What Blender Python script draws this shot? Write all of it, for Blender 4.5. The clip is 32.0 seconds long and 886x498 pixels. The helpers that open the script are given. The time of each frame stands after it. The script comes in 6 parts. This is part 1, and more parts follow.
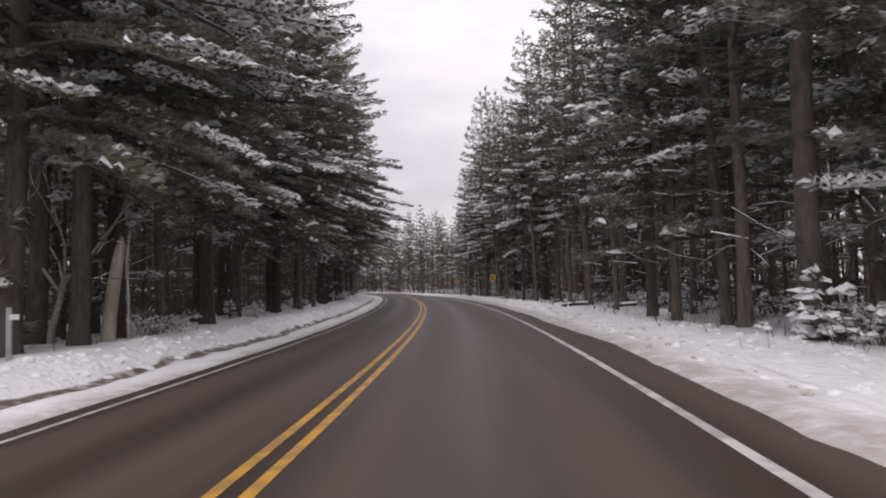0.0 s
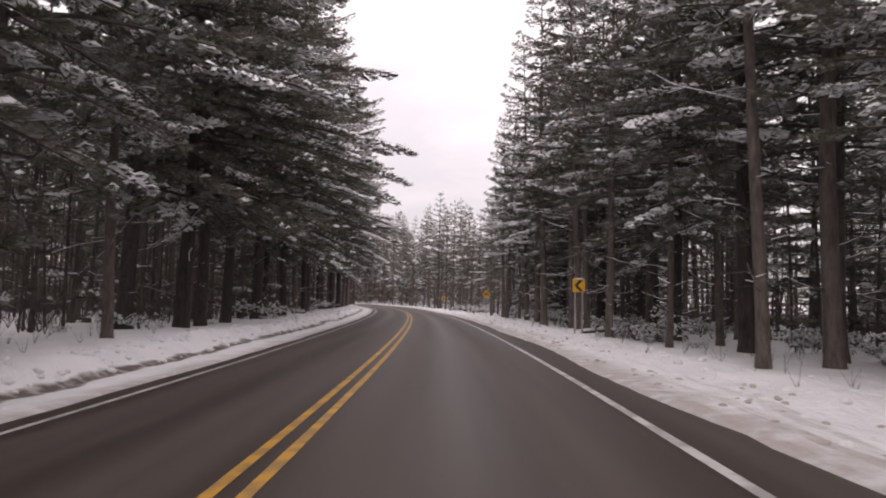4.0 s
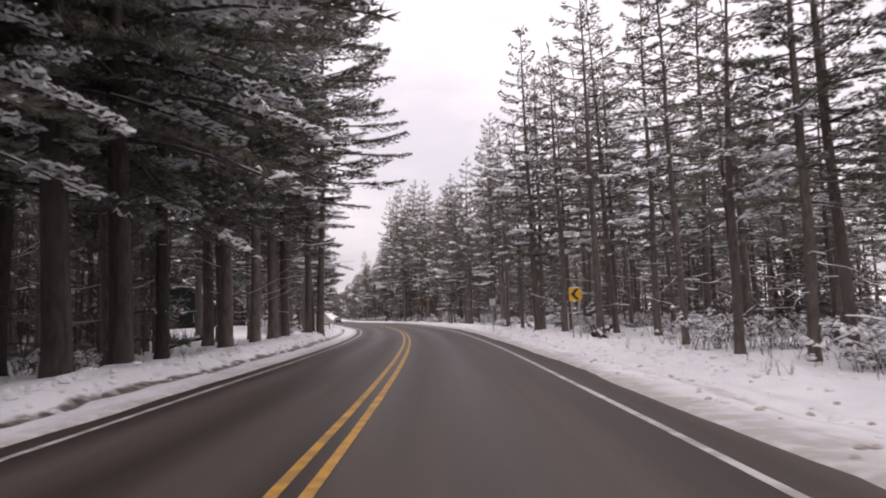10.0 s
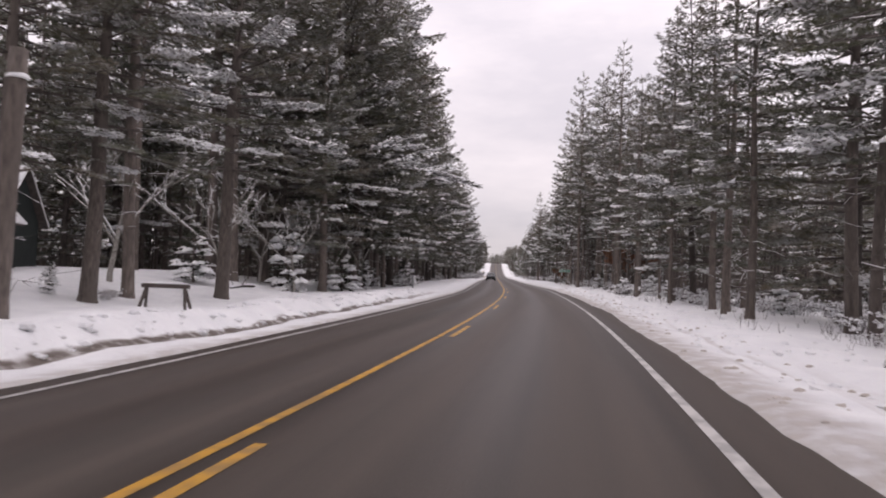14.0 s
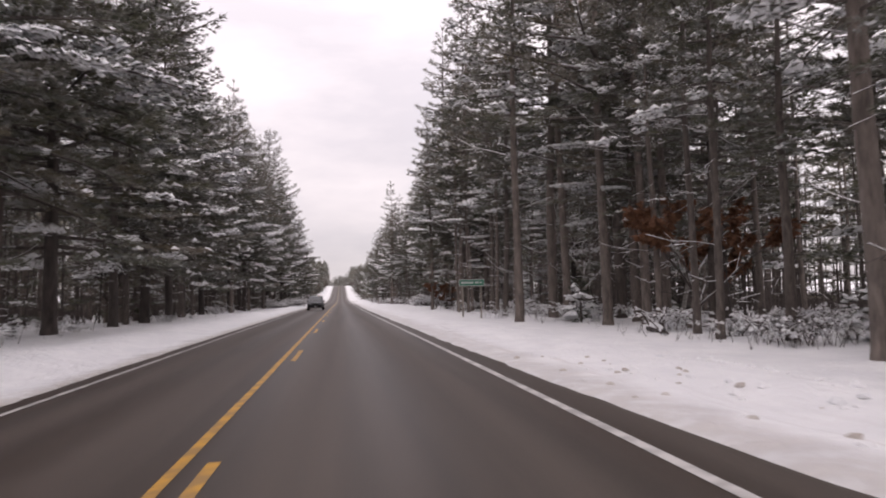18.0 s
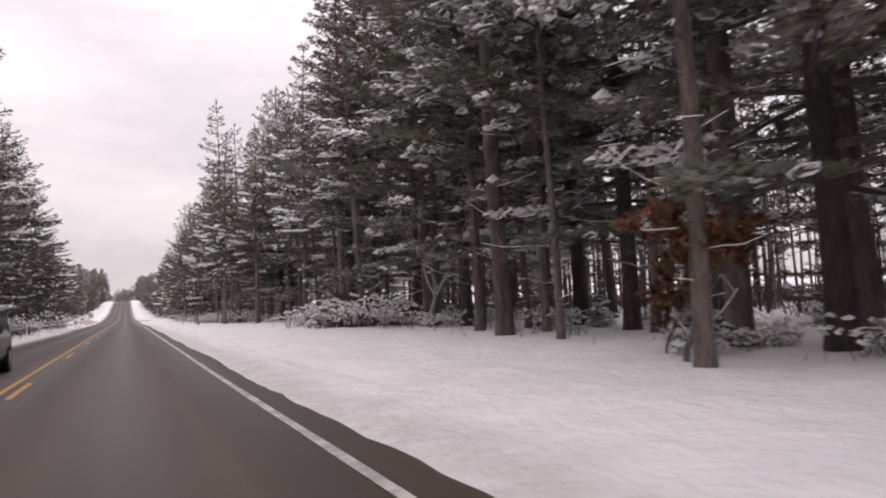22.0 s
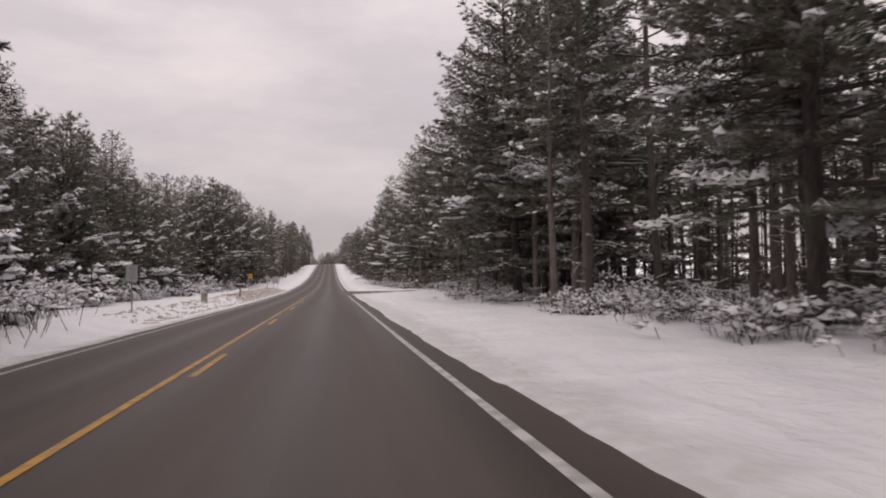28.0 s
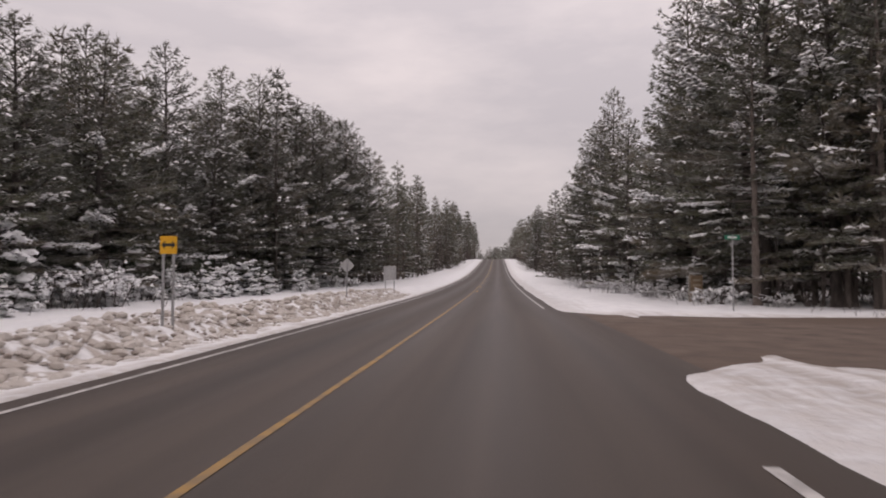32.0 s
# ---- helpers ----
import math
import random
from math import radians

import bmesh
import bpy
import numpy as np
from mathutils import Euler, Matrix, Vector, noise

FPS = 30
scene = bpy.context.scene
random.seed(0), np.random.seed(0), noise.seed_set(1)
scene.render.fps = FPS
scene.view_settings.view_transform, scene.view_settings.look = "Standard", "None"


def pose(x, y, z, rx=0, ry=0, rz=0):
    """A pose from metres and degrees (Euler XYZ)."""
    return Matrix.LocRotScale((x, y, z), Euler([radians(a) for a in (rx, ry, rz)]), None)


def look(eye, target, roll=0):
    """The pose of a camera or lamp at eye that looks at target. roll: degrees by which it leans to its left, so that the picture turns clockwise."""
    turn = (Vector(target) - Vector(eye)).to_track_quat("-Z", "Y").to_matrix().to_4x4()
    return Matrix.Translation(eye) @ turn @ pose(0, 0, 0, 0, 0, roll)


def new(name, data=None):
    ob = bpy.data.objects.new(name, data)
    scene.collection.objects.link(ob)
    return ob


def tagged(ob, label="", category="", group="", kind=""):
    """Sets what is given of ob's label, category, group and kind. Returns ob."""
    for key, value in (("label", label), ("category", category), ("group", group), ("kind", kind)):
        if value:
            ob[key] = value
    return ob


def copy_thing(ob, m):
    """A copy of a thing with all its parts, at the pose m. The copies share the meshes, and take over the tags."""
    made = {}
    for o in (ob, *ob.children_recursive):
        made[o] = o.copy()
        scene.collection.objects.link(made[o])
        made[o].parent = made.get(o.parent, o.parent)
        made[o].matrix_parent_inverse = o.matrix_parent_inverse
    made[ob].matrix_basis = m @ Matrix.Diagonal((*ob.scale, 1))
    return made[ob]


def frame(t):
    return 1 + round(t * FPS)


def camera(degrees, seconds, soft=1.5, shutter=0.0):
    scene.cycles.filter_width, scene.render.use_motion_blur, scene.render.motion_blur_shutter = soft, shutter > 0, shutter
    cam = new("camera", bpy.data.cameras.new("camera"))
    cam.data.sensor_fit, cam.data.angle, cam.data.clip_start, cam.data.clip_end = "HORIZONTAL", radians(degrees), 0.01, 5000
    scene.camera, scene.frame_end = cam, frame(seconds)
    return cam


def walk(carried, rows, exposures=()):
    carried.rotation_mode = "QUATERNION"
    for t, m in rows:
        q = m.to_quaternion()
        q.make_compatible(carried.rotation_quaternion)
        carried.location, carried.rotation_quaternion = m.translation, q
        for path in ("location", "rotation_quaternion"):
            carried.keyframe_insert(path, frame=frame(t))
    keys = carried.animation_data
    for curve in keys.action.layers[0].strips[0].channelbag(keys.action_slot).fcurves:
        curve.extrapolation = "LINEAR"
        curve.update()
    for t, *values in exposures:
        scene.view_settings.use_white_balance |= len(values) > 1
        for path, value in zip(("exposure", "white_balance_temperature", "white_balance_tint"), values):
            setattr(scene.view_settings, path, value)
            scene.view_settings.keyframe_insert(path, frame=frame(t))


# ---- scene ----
cam = camera(66.0, 32.0, soft=1.9, shutter=0.15)
PATH = [
    (0, (1.566, -0.629, 1.339), (4.795, 8.819, 1.896), -1.52),
    (0.5, (3.052, 3.172, 1.343), (6.283, 12.615, 1.963), -0.27),
    (1, (4.578, 7.174, 1.347), (7.777, 16.624, 2.031), 0.58),
    (1.5, (6.137, 11.380, 1.351), (9.275, 20.849, 2.048), 0.15),
    (2, (7.714, 15.793, 1.355), (10.719, 25.305, 2.055), 0.16),
    (2.5, (9.312, 20.412, 1.359), (12.251, 29.944, 2.061), 0.04),
    (3, (10.928, 25.236, 1.364), (13.833, 34.778, 2.083), 0.21),
    (3.5, (12.557, 30.266, 1.359), (15.434, 39.813, 2.115), 1.41),
    (5.5, (18.670, 50.622, 1.344), (21.211, 60.260, 2.154), -0.49),
    (6, (20.321, 56.767, 1.334), (22.715, 66.439, 2.183), -0.93),
    (6.5, (21.962, 63.038, 1.325), (24.344, 72.709, 2.210), -1.03),
    (7, (23.589, 69.419, 1.317), (25.944, 79.095, 2.238), -0.93),
    (7.5, (25.381, 75.849, 1.312), (27.649, 85.541, 2.267), -1.48),
    (8, (27.144, 82.362, 1.306), (29.394, 92.057, 2.276), -1.97),
    (8.5, (28.773, 88.968, 1.299), (30.979, 98.674, 2.256), -2.45),
    (9, (30.352, 95.627, 1.293), (32.496, 105.347, 2.254), -2.62),
    (9.5, (31.872, 102.323, 1.286), (33.964, 112.055, 2.232), -2.73),
    (10, (33.327, 109.040, 1.279), (35.333, 118.790, 2.229), -2.42),
    (10.5, (34.794, 115.745, 1.271), (36.349, 125.578, 2.214), -2.30),
    (11, (36.179, 122.442, 1.262), (37.245, 132.339, 2.216), -2.17),
    (11.5, (37.496, 129.110, 1.269), (37.915, 139.056, 2.216), -2.22),
    (12, (38.723, 135.736, 1.278), (38.484, 145.698, 2.109), -0.86),
    (12.5, (39.937, 142.290, 1.287), (39.540, 152.252, 2.067), -0.94),
    (13, (41.051, 148.772, 1.298), (40.582, 158.733, 2.045), -0.16),
    (13.5, (42.099, 155.156, 1.312), (41.498, 165.115, 1.996), 0.41),
    (14, (43.050, 161.431, 1.328), (42.289, 171.396, 1.671), 1.99),
    (14.5, (43.450, 167.622, 1.325), (42.559, 177.576, 1.670), 1.20),
    (16.5, (44.538, 196.895, 1.340), (44.425, 206.879, 1.888), -0.79),
    (17, (44.809, 205.129, 1.352), (44.939, 215.108, 1.979), -1.41),
    (17.5, (44.965, 213.303, 1.338), (45.797, 223.244, 2.031), -1.49),
    (18, (45.290, 221.415, 1.331), (46.776, 231.280, 2.024), -0.96),
    (18.5, (45.567, 229.470, 1.312), (48.078, 239.127, 1.969), -3.12),
    (19, (45.681, 237.464, 1.289), (49.207, 246.800, 1.929), -1.85),
    (19.5, (45.751, 245.397, 1.295), (49.616, 254.596, 1.956), -1.85),
    (20, (45.797, 253.274, 1.300), (49.600, 262.494, 2.026), -2.21),
    (20.5, (45.829, 261.097, 1.293), (49.677, 270.295, 2.061), -2.11),
    (21, (45.861, 268.866, 1.285), (50.073, 277.904, 2.048), -2.42),
    (21.5, (45.952, 276.582, 1.273), (50.183, 285.609, 2.061), -2.27),
    (22, (46.045, 284.247, 1.260), (50.266, 293.280, 2.022), -2.72),
    (22.5, (46.263, 291.861, 1.247), (50.403, 300.937, 1.950), -3.51),
    (23, (46.383, 299.426, 1.235), (50.517, 308.515, 1.786), -3.42),
    (23.5, (46.372, 306.941, 1.235), (50.300, 316.121, 1.775), -3.84),
    (24, (46.360, 314.409, 1.236), (50.257, 323.603, 1.775), -3.21),
    (24.5, (46.382, 321.830, 1.247), (50.244, 331.042, 1.724), -3.56),
    (26.5, (46.467, 351.065, 1.290), (49.453, 360.601, 1.689), -2.72),
    (27, (46.498, 358.266, 1.308), (49.139, 367.905, 1.650), -2.94),
    (27.5, (46.371, 365.425, 1.299), (48.485, 375.191, 1.691), -1.99),
    (28, (46.244, 372.545, 1.291), (47.876, 382.401, 1.730), -1.57),
    (28.5, (46.053, 379.626, 1.288), (47.051, 389.566, 1.727), -0.41),
    (29, (45.862, 386.668, 1.289), (45.752, 396.657, 1.750), 0.71),
    (29.5, (45.858, 393.673, 1.283), (45.467, 403.657, 1.691), 0.99),
    (30, (45.854, 400.641, 1.278), (45.304, 410.619, 1.648), 0.94),
    (30.5, (45.846, 407.574, 1.280), (45.070, 417.537, 1.643), 2.21),
    (31, (45.838, 414.473, 1.283), (44.939, 424.426, 1.635), 3.25),
    (31.5, (45.881, 421.338, 1.293), (45.142, 431.304, 1.661), 1.51),
    (32, (45.923, 428.171, 1.304), (45.120, 438.128, 1.759), 0.03),
]
EXPOSURES = [(0.0, -0.15, 6600, 18), (1.5, 0.17, 6900, 22), (3.2, 0.12, 6900, 22), (6.5, 0.1, 6900, 22), (9.0, -0.06, 6700, 22), (11.0, 0.06, 6700, 22), (14.0, -0.1, 6700, 22), (18.0, -0.02, 6800, 22), (22.0, -0.05, 6900, 22), (27.0, -0.5, 7000, 22), (32.0, -0.6, 7000, 22)]
walk(cam, [(t, look(eye, target, roll)) for t, eye, target, roll in PATH], EXPOSURES)

# ---- light: an overcast sky, brighter overhead, with a weak wide sun behind the cloud ----
world = bpy.data.worlds.new("overcast_sky")
scene.world = world
world.use_nodes = True
wn, wl = world.node_tree.nodes, world.node_tree.links
back = wn["Background"]
sky = wn.new("ShaderNodeTexSky")
sky.sky_type, sky.sun_disc = "NISHITA", False
sky.sun_elevation, sky.sun_rotation = radians(24), radians(200)
coord = wn.new("ShaderNodeTexCoord")
split = wn.new("ShaderNodeSeparateXYZ")
wl.new(coord.outputs["Generated"], split.inputs[0])
flat = wn.new("ShaderNodeMapping")
flat.inputs["Scale"].default_value = (1.0, 1.0, 3.2)
wl.new(coord.outputs["Generated"], flat.inputs[0])
puffs = wn.new("ShaderNodeTexNoise")
puffs.inputs["Scale"].default_value, puffs.inputs["Detail"].default_value, puffs.inputs["Roughness"].default_value = 3.0, 6.0, 0.55
wl.new(flat.outputs[0], puffs.inputs["Vector"])
cloud = wn.new("ShaderNodeValToRGB")
cloud.color_ramp.elements[0].position, cloud.color_ramp.elements[0].color = 0.38, (0.77, 0.77, 0.805, 1)
cloud.color_ramp.elements[1].position, cloud.color_ramp.elements[1].color = 0.66, (1.0, 0.98, 0.99, 1)
wl.new(puffs.outputs["Fac"], cloud.inputs[0])
lift = wn.new("ShaderNodeMapRange")
lift.inputs["From Min"].default_value, lift.inputs["From Max"].default_value = 0.0, 1.0
lift.inputs["To Min"].default_value, lift.inputs["To Max"].default_value = 0.80, 2.1
wl.new(split.outputs["Z"], lift.inputs["Value"])
bright = wn.new("ShaderNodeVectorMath")
bright.operation = "SCALE"
wl.new(cloud.outputs[0], bright.inputs[0])
wl.new(lift.outputs[0], bright.inputs["Scale"])
dim = wn.new("ShaderNodeVectorMath")
dim.operation = "SCALE"
dim.inputs["Scale"].default_value = 0.1
wl.new(sky.outputs[0], dim.inputs[0])
blend = wn.new("ShaderNodeMix")
blend.data_type = "RGBA"
blend.inputs["Factor"].default_value = 0.92
wl.new(dim.outputs[0], blend.inputs["A"])
wl.new(bright.outputs[0], blend.inputs["B"])
wl.new(blend.outputs["Result"], back.inputs[0])
back.inputs[1].default_value = 1.0
sun = new("sun", bpy.data.lights.new("sun", "SUN"))
sun.data.energy, sun.data.angle, sun.data.color = 0.5, radians(40), (1, 0.97, 0.93)
sun.matrix_world = look((0, 0, 50), (20, 45, 24))

# ---- the road's plan: distance along it and heading in degrees (left positive); cross slope; rise ----
HEADINGS = [(-200.0, -39.97), (0.0, -21.97), (27.4, -18.50), (53.9, -16.10), (86.7, -14.28), (114.0, -12.12), (141.2, -9.43), (167.2, -6.37), (202.5, -2.49), (235.1, 0.00), (770.0, 0.00), (1000.0, 40.00), (1400.0, 60.00)]
BANKS = [(0.0, 0.0380), (27.4, 0.0559), (53.9, 0.0464), (86.7, 0.0199), (127.7, -0.0127), (167.2, 0.0267), (202.5, 0.0288), (227.0, 0.0463), (258.9, 0.0230), (305.0, 0.0013), (363.9, 0.0420), (392.3, 0.0156), (433.8, 0.0237)]
RISE = [(-200, 0), (450, 0), (500, 0.5), (560, 2.2), (620, 5.2), (680, 8.7), (720, 10.2), (750, 10.4), (850, 8), (1000, 4), (1400, 0)]
LEFT, RIGHT = -3.4, 3.6
S0, S1 = -200, 1400
run = np.arange(S0, S1, 1.0)
turning = np.radians(np.interp(run, [a for a, b in HEADINGS], [b for a, b in HEADINGS]))
turning = np.convolve(np.pad(turning, 10, "edge"), np.ones(21) / 21, "valid")
east, north = -np.cumsum(np.sin(turning)), np.cumsum(np.cos(turning))
east, north = east - east[-S0], north - north[-S0]
rise = np.interp(run, [a for a, b in RISE], [b for a, b in RISE])
rise = np.convolve(np.pad(rise, 30, "edge"), np.ones(61) / 61, "valid")
# the verges: forest edge and height of the ploughed bank along the road
EDGE_LEFT = [(-60, 8.7), (110, 8.7), (130, 8.5), (146, 7.6), (168, 6.8), (176, 10.5), (186, 12.5), (215, 11), (260, 11), (330, 9.8), (385, 8.6), (398, 9.2), (408, 13), (420, 14.5), (470, 17), (520, 13), (600, 10), (700, 8.6)]
EDGE_RIGHT = [(-60, 9), (60, 9), (110, 9.2), (170, 9.5), (230, 10.5), (300, 12.5), (320, 14.8), (352, 15.6), (366, 12.4), (378, 11.8), (405, 11.0), (425, 13), (460, 15), (500, 12), (600, 9.5), (700, 8.6)]
TALL_LEFT = [(0, 25), (120, 27), (200, 28), (240, 25), (290, 23), (330, 23), (350, 22), (390, 16), (405, 13.2), (430, 13.4), (440, 13.4), (455, 13.2), (468, 12.8), (487, 16), (510, 17), (560, 16)]
TALL_RIGHT = [(0, 22), (30, 21), (60, 20.5), (88, 20.5), (98, 18), (113, 14.5), (120, 12), (135, 13), (150, 16.5), (165, 18), (195, 16.2), (225, 17.5), (255, 22), (275, 26), (300, 25.5), (330, 24.5), (360, 22), (385, 18), (400, 16.5), (425, 17.5), (440, 17.3), (465, 16.8), (480, 16), (500, 15), (560, 13)]
HUMP_LEFT = [(0, 0.24), (140, 0.26), (152, 0.42), (170, 0.42), (185, 0.3), (200, 0.22), (260, 0.12), (330, 0.10), (385, 0.24), (425, 0.38), (470, 0.30), (520, 0.15)]


def along(table, s):
    return float(np.interp(s, [a for a, b in table], [b for a, b in table]))


def at(s, lat, z=0.0):
    """A place by its distance along the road, its distance right of the centre line, and its height over the road."""
    a = float(np.interp(s, run, turning))
    return Vector((float(np.interp(s, run, east)) + lat * math.cos(a), float(np.interp(s, run, north)) + lat * math.sin(a), float(np.interp(s, run, rise)) + z))


def facing(s):
    return math.degrees(float(np.interp(s, run, turning)))


def cross(s, lat):
    """Height of the carriageway across the road: banked by the bend, with a slight crown."""
    return along(BANKS, s) * lat - 0.015 * abs(lat)


def fade(x, a, b):
    return min(1.0, max(0.0, (x - a) / (b - a)))


def lumps(s, lat, size, seed=0.0):
    return noise.noise(Vector((s / size, lat / size, seed)))


SIDE_ROAD = (445.0, 456.0)


def verge(s, lat):
    """Height of the snow over the road's own datum."""
    u = abs(lat)
    near = cross(s, max(-4.6, min(4.8, lat)))
    base = near * (1 - fade(u, 5.0, 10.0)) - 0.16 * fade(u, 6.5, 9.0)
    bench = fade(u, 5.3, 6.0) * (1 - fade(u, 8.0, 10.0)) * (1 - 0.6 * fade(s, 220, 250))
    rough = (0.06 + 0.09 * bench) * lumps(s, lat, 1.3, 3.0) + (0.04 + 0.07 * bench) * lumps(s, lat, 0.55, 7.0) + 0.10 * lumps(s, lat, 4.0, 11.0)
    if lat < 0:
        e = 3.78 + 0.10 * lumps(s, 0, 3.0, 1.0) + 0.05 * lumps(s, 0, 0.8, 2.0)
        hump = along(HUMP_LEFT, s)
        bend = 1 - fade(s, 190, 230)
        churn = fade(s, 433, 440) * (1 - fade(s, 475, 490))
        z = -0.07 + 0.10 * fade(u, e - 0.12, e + 0.12) + hump * fade(u, 5.3, 6.1) - 0.10 * bend * fade(u, 4.9, 5.2) * (1 - fade(u, 5.6, 5.9))
        z -= hump * 0.7 * fade(u, 7.0, 10.0) * (1 - 0.8 * fade(s, 380, 400))
        z += churn * fade(u, 4.6, 5.4) * (1 - fade(u, 7.5, 9.0)) * (0.20 * lumps(s, lat, 0.5, 21.0) + 0.16 * lumps(s, lat, 1.3, 23.0) + 0.08)
        z += 0.95 * fade(u, 11.5, 17.5) * fade(s, 160, 180) * (1 - fade(s, 205, 230))
        soft = fade(u, e, e + 0.9)
    else:
        e = 4.22 - 0.24 * fade(s, 205, 245) + 0.18 * lumps(s, 0, 9.0, 4.0) + 0.08 * lumps(s, 0, 1.0, 5.0)
        z = -0.07 + 0.10 * fade(u, e - 0.15, e + 0.2) + 0.07 * fade(u, 5.6, 6.6)
        soft = fade(u, e, e + 1.0)
        mouth = fade(s, SIDE_ROAD[0] - 2.5, SIDE_ROAD[0]) * (1 - fade(s, SIDE_ROAD[1], SIDE_ROAD[1] + 2.0))
        if u < 6.5:
            mouth = fade(s, SIDE_ROAD[0] - 7 + u, SIDE_ROAD[0] - 5 + u) * (1 - fade(s, SIDE_ROAD[1] + 5 - u, SIDE_ROAD[1] + 7.5 - u))
        z, soft = z * (1 - mouth) - 0.10 * mouth, soft * (1 - mouth)
        z += 0.50 * fade(u, 6.0, 12.0) * (1 - fade(u, 30, 45)) * fade(s, 424, 434) * (1 - fade(s, SIDE_ROAD[0] - 4.5, SIDE_ROAD[0] - 0.4))
        if mouth > 0:
            base *= 1 - mouth * fade(u, 5, 9)
    if u < 5.6:
        rough = max(rough, -0.02 - 0.1 * fade(u, 5.0, 5.6))
    return base + z + rough * soft


def floor_at(s, lat):
    return at(s, lat, verge(s, lat))


# ---- materials ----
def material(name, rough=0.8, metal=0.0):
    m = bpy.data.materials.new(name)
    m.use_nodes = True
    b = m.node_tree.nodes["Principled BSDF"]
    b.inputs["Roughness"].default_value, b.inputs["Metallic"].default_value = rough, metal
    return m, m.node_tree.nodes, m.node_tree.links, b


def textured(name, low, high, scale, rough=0.8, metal=0.0, bump=0.0, stretch=(1, 1, 1), second=None, vary=0.0, detail=6.0, bump_scale=None):
    """Colour between low and high by noise; second: another colour in larger patches; vary: by object."""
    m, n, l, b = material(name, rough, metal)
    co = n.new("ShaderNodeTexCoord")
    mp = n.new("ShaderNodeMapping")
    mp.inputs["Scale"].default_value = stretch
    l.new(co.outputs["Object"], mp.inputs[0])
    a = n.new("ShaderNodeTexNoise")
    a.inputs["Scale"].default_value, a.inputs["Detail"].default_value, a.inputs["Roughness"].default_value = scale, detail, 0.6
    l.new(mp.outputs[0], a.inputs["Vector"])
    r = n.new("ShaderNodeValToRGB")
    r.color_ramp.elements[0].position, r.color_ramp.elements[0].color = 0.32, (*low, 1)
    r.color_ramp.elements[1].position, r.color_ramp.elements[1].color = 0.68, (*high, 1)
    l.new(a.outputs["Fac"], r.inputs[0])
    out = r.outputs[0]
    if second:
        p = n.new("ShaderNodeTexNoise")
        p.inputs["Scale"].default_value, p.inputs["Detail"].default_value = scale * 0.13, 4.0
        l.new(mp.outputs[0], p.inputs["Vector"])
        q = n.new("ShaderNodeMapRange")
        q.inputs["From Min"].default_value, q.inputs["From Max"].default_value = 0.45, 0.65
        l.new(p.outputs["Fac"], q.inputs["Value"])
        x = n.new("ShaderNodeMix")
        x.data_type = "RGBA"
        l.new(q.outputs[0], x.inputs["Factor"])
        l.new(out, x.inputs["A"])
        x.inputs["B"].default_value = (*second, 1)
        out = x.outputs["Result"]
    if vary:
        o = n.new("ShaderNodeObjectInfo")
        w = n.new("ShaderNodeMapRange")
        w.inputs["To Min"].default_value, w.inputs["To Max"].default_value = 1 - vary, 1 + vary
        l.new(o.outputs["Random"], w.inputs["Value"])
        h = n.new("ShaderNodeHueSaturation")
        l.new(w.outputs[0], h.inputs["Value"])
        l.new(out, h.inputs["Color"])
        out = h.outputs[0]
    l.new(out, b.inputs["Base Color"])
    if bump:
        k = n.new("ShaderNodeTexNoise")
        k.inputs["Scale"].default_value, k.inputs["Detail"].default_value = bump_scale or scale, 8.0
        l.new(mp.outputs[0], k.inputs["Vector"])
        z = n.new("ShaderNodeBump")
        z.inputs["Strength"].default_value, z.inputs["Distance"].default_value = bump, 0.03
        l.new(k.outputs["Fac"], z.inputs["Height"])
        l.new(z.outputs[0], b.inputs["Normal"])
    return m


def frosted(m, amount=0.6):
    """Adds a thin dusting of snow in layered patches."""
    n, l = m.node_tree.nodes, m.node_tree.links
    b = n["Principled BSDF"]
    was = b.inputs["Base Color"].links[0].from_socket
    co = n.new("ShaderNodeTexCoord")
    mp = n.new("ShaderNodeMapping")
    mp.inputs["Scale"].default_value = (1, 1, 2.4)
    l.new(co.outputs["Object"], mp.inputs[0])
    k = n.new("ShaderNodeTexNoise")
    k.inputs["Scale"].default_value, k.inputs["Detail"].default_value, k.inputs["Roughness"].default_value = 1.5, 4.0, 0.6
    l.new(mp.outputs[0], k.inputs["Vector"])
    r = n.new("ShaderNodeMapRange")
    for name, v in (("From Min", 0.44), ("From Max", 0.72), ("To Min", 0.0), ("To Max", amount)):
        r.inputs[name].default_value = v
    l.new(k.outputs["Fac"], r.inputs["Value"])
    x = n.new("ShaderNodeMix")
    x.data_type = "RGBA"
    l.new(r.outputs[0], x.inputs["Factor"])
    l.new(was, x.inputs["A"])
    x.inputs["B"].default_value = (0.74, 0.75, 0.77, 1)
    l.new(x.outputs["Result"], b.inputs["Base Color"])
    return m


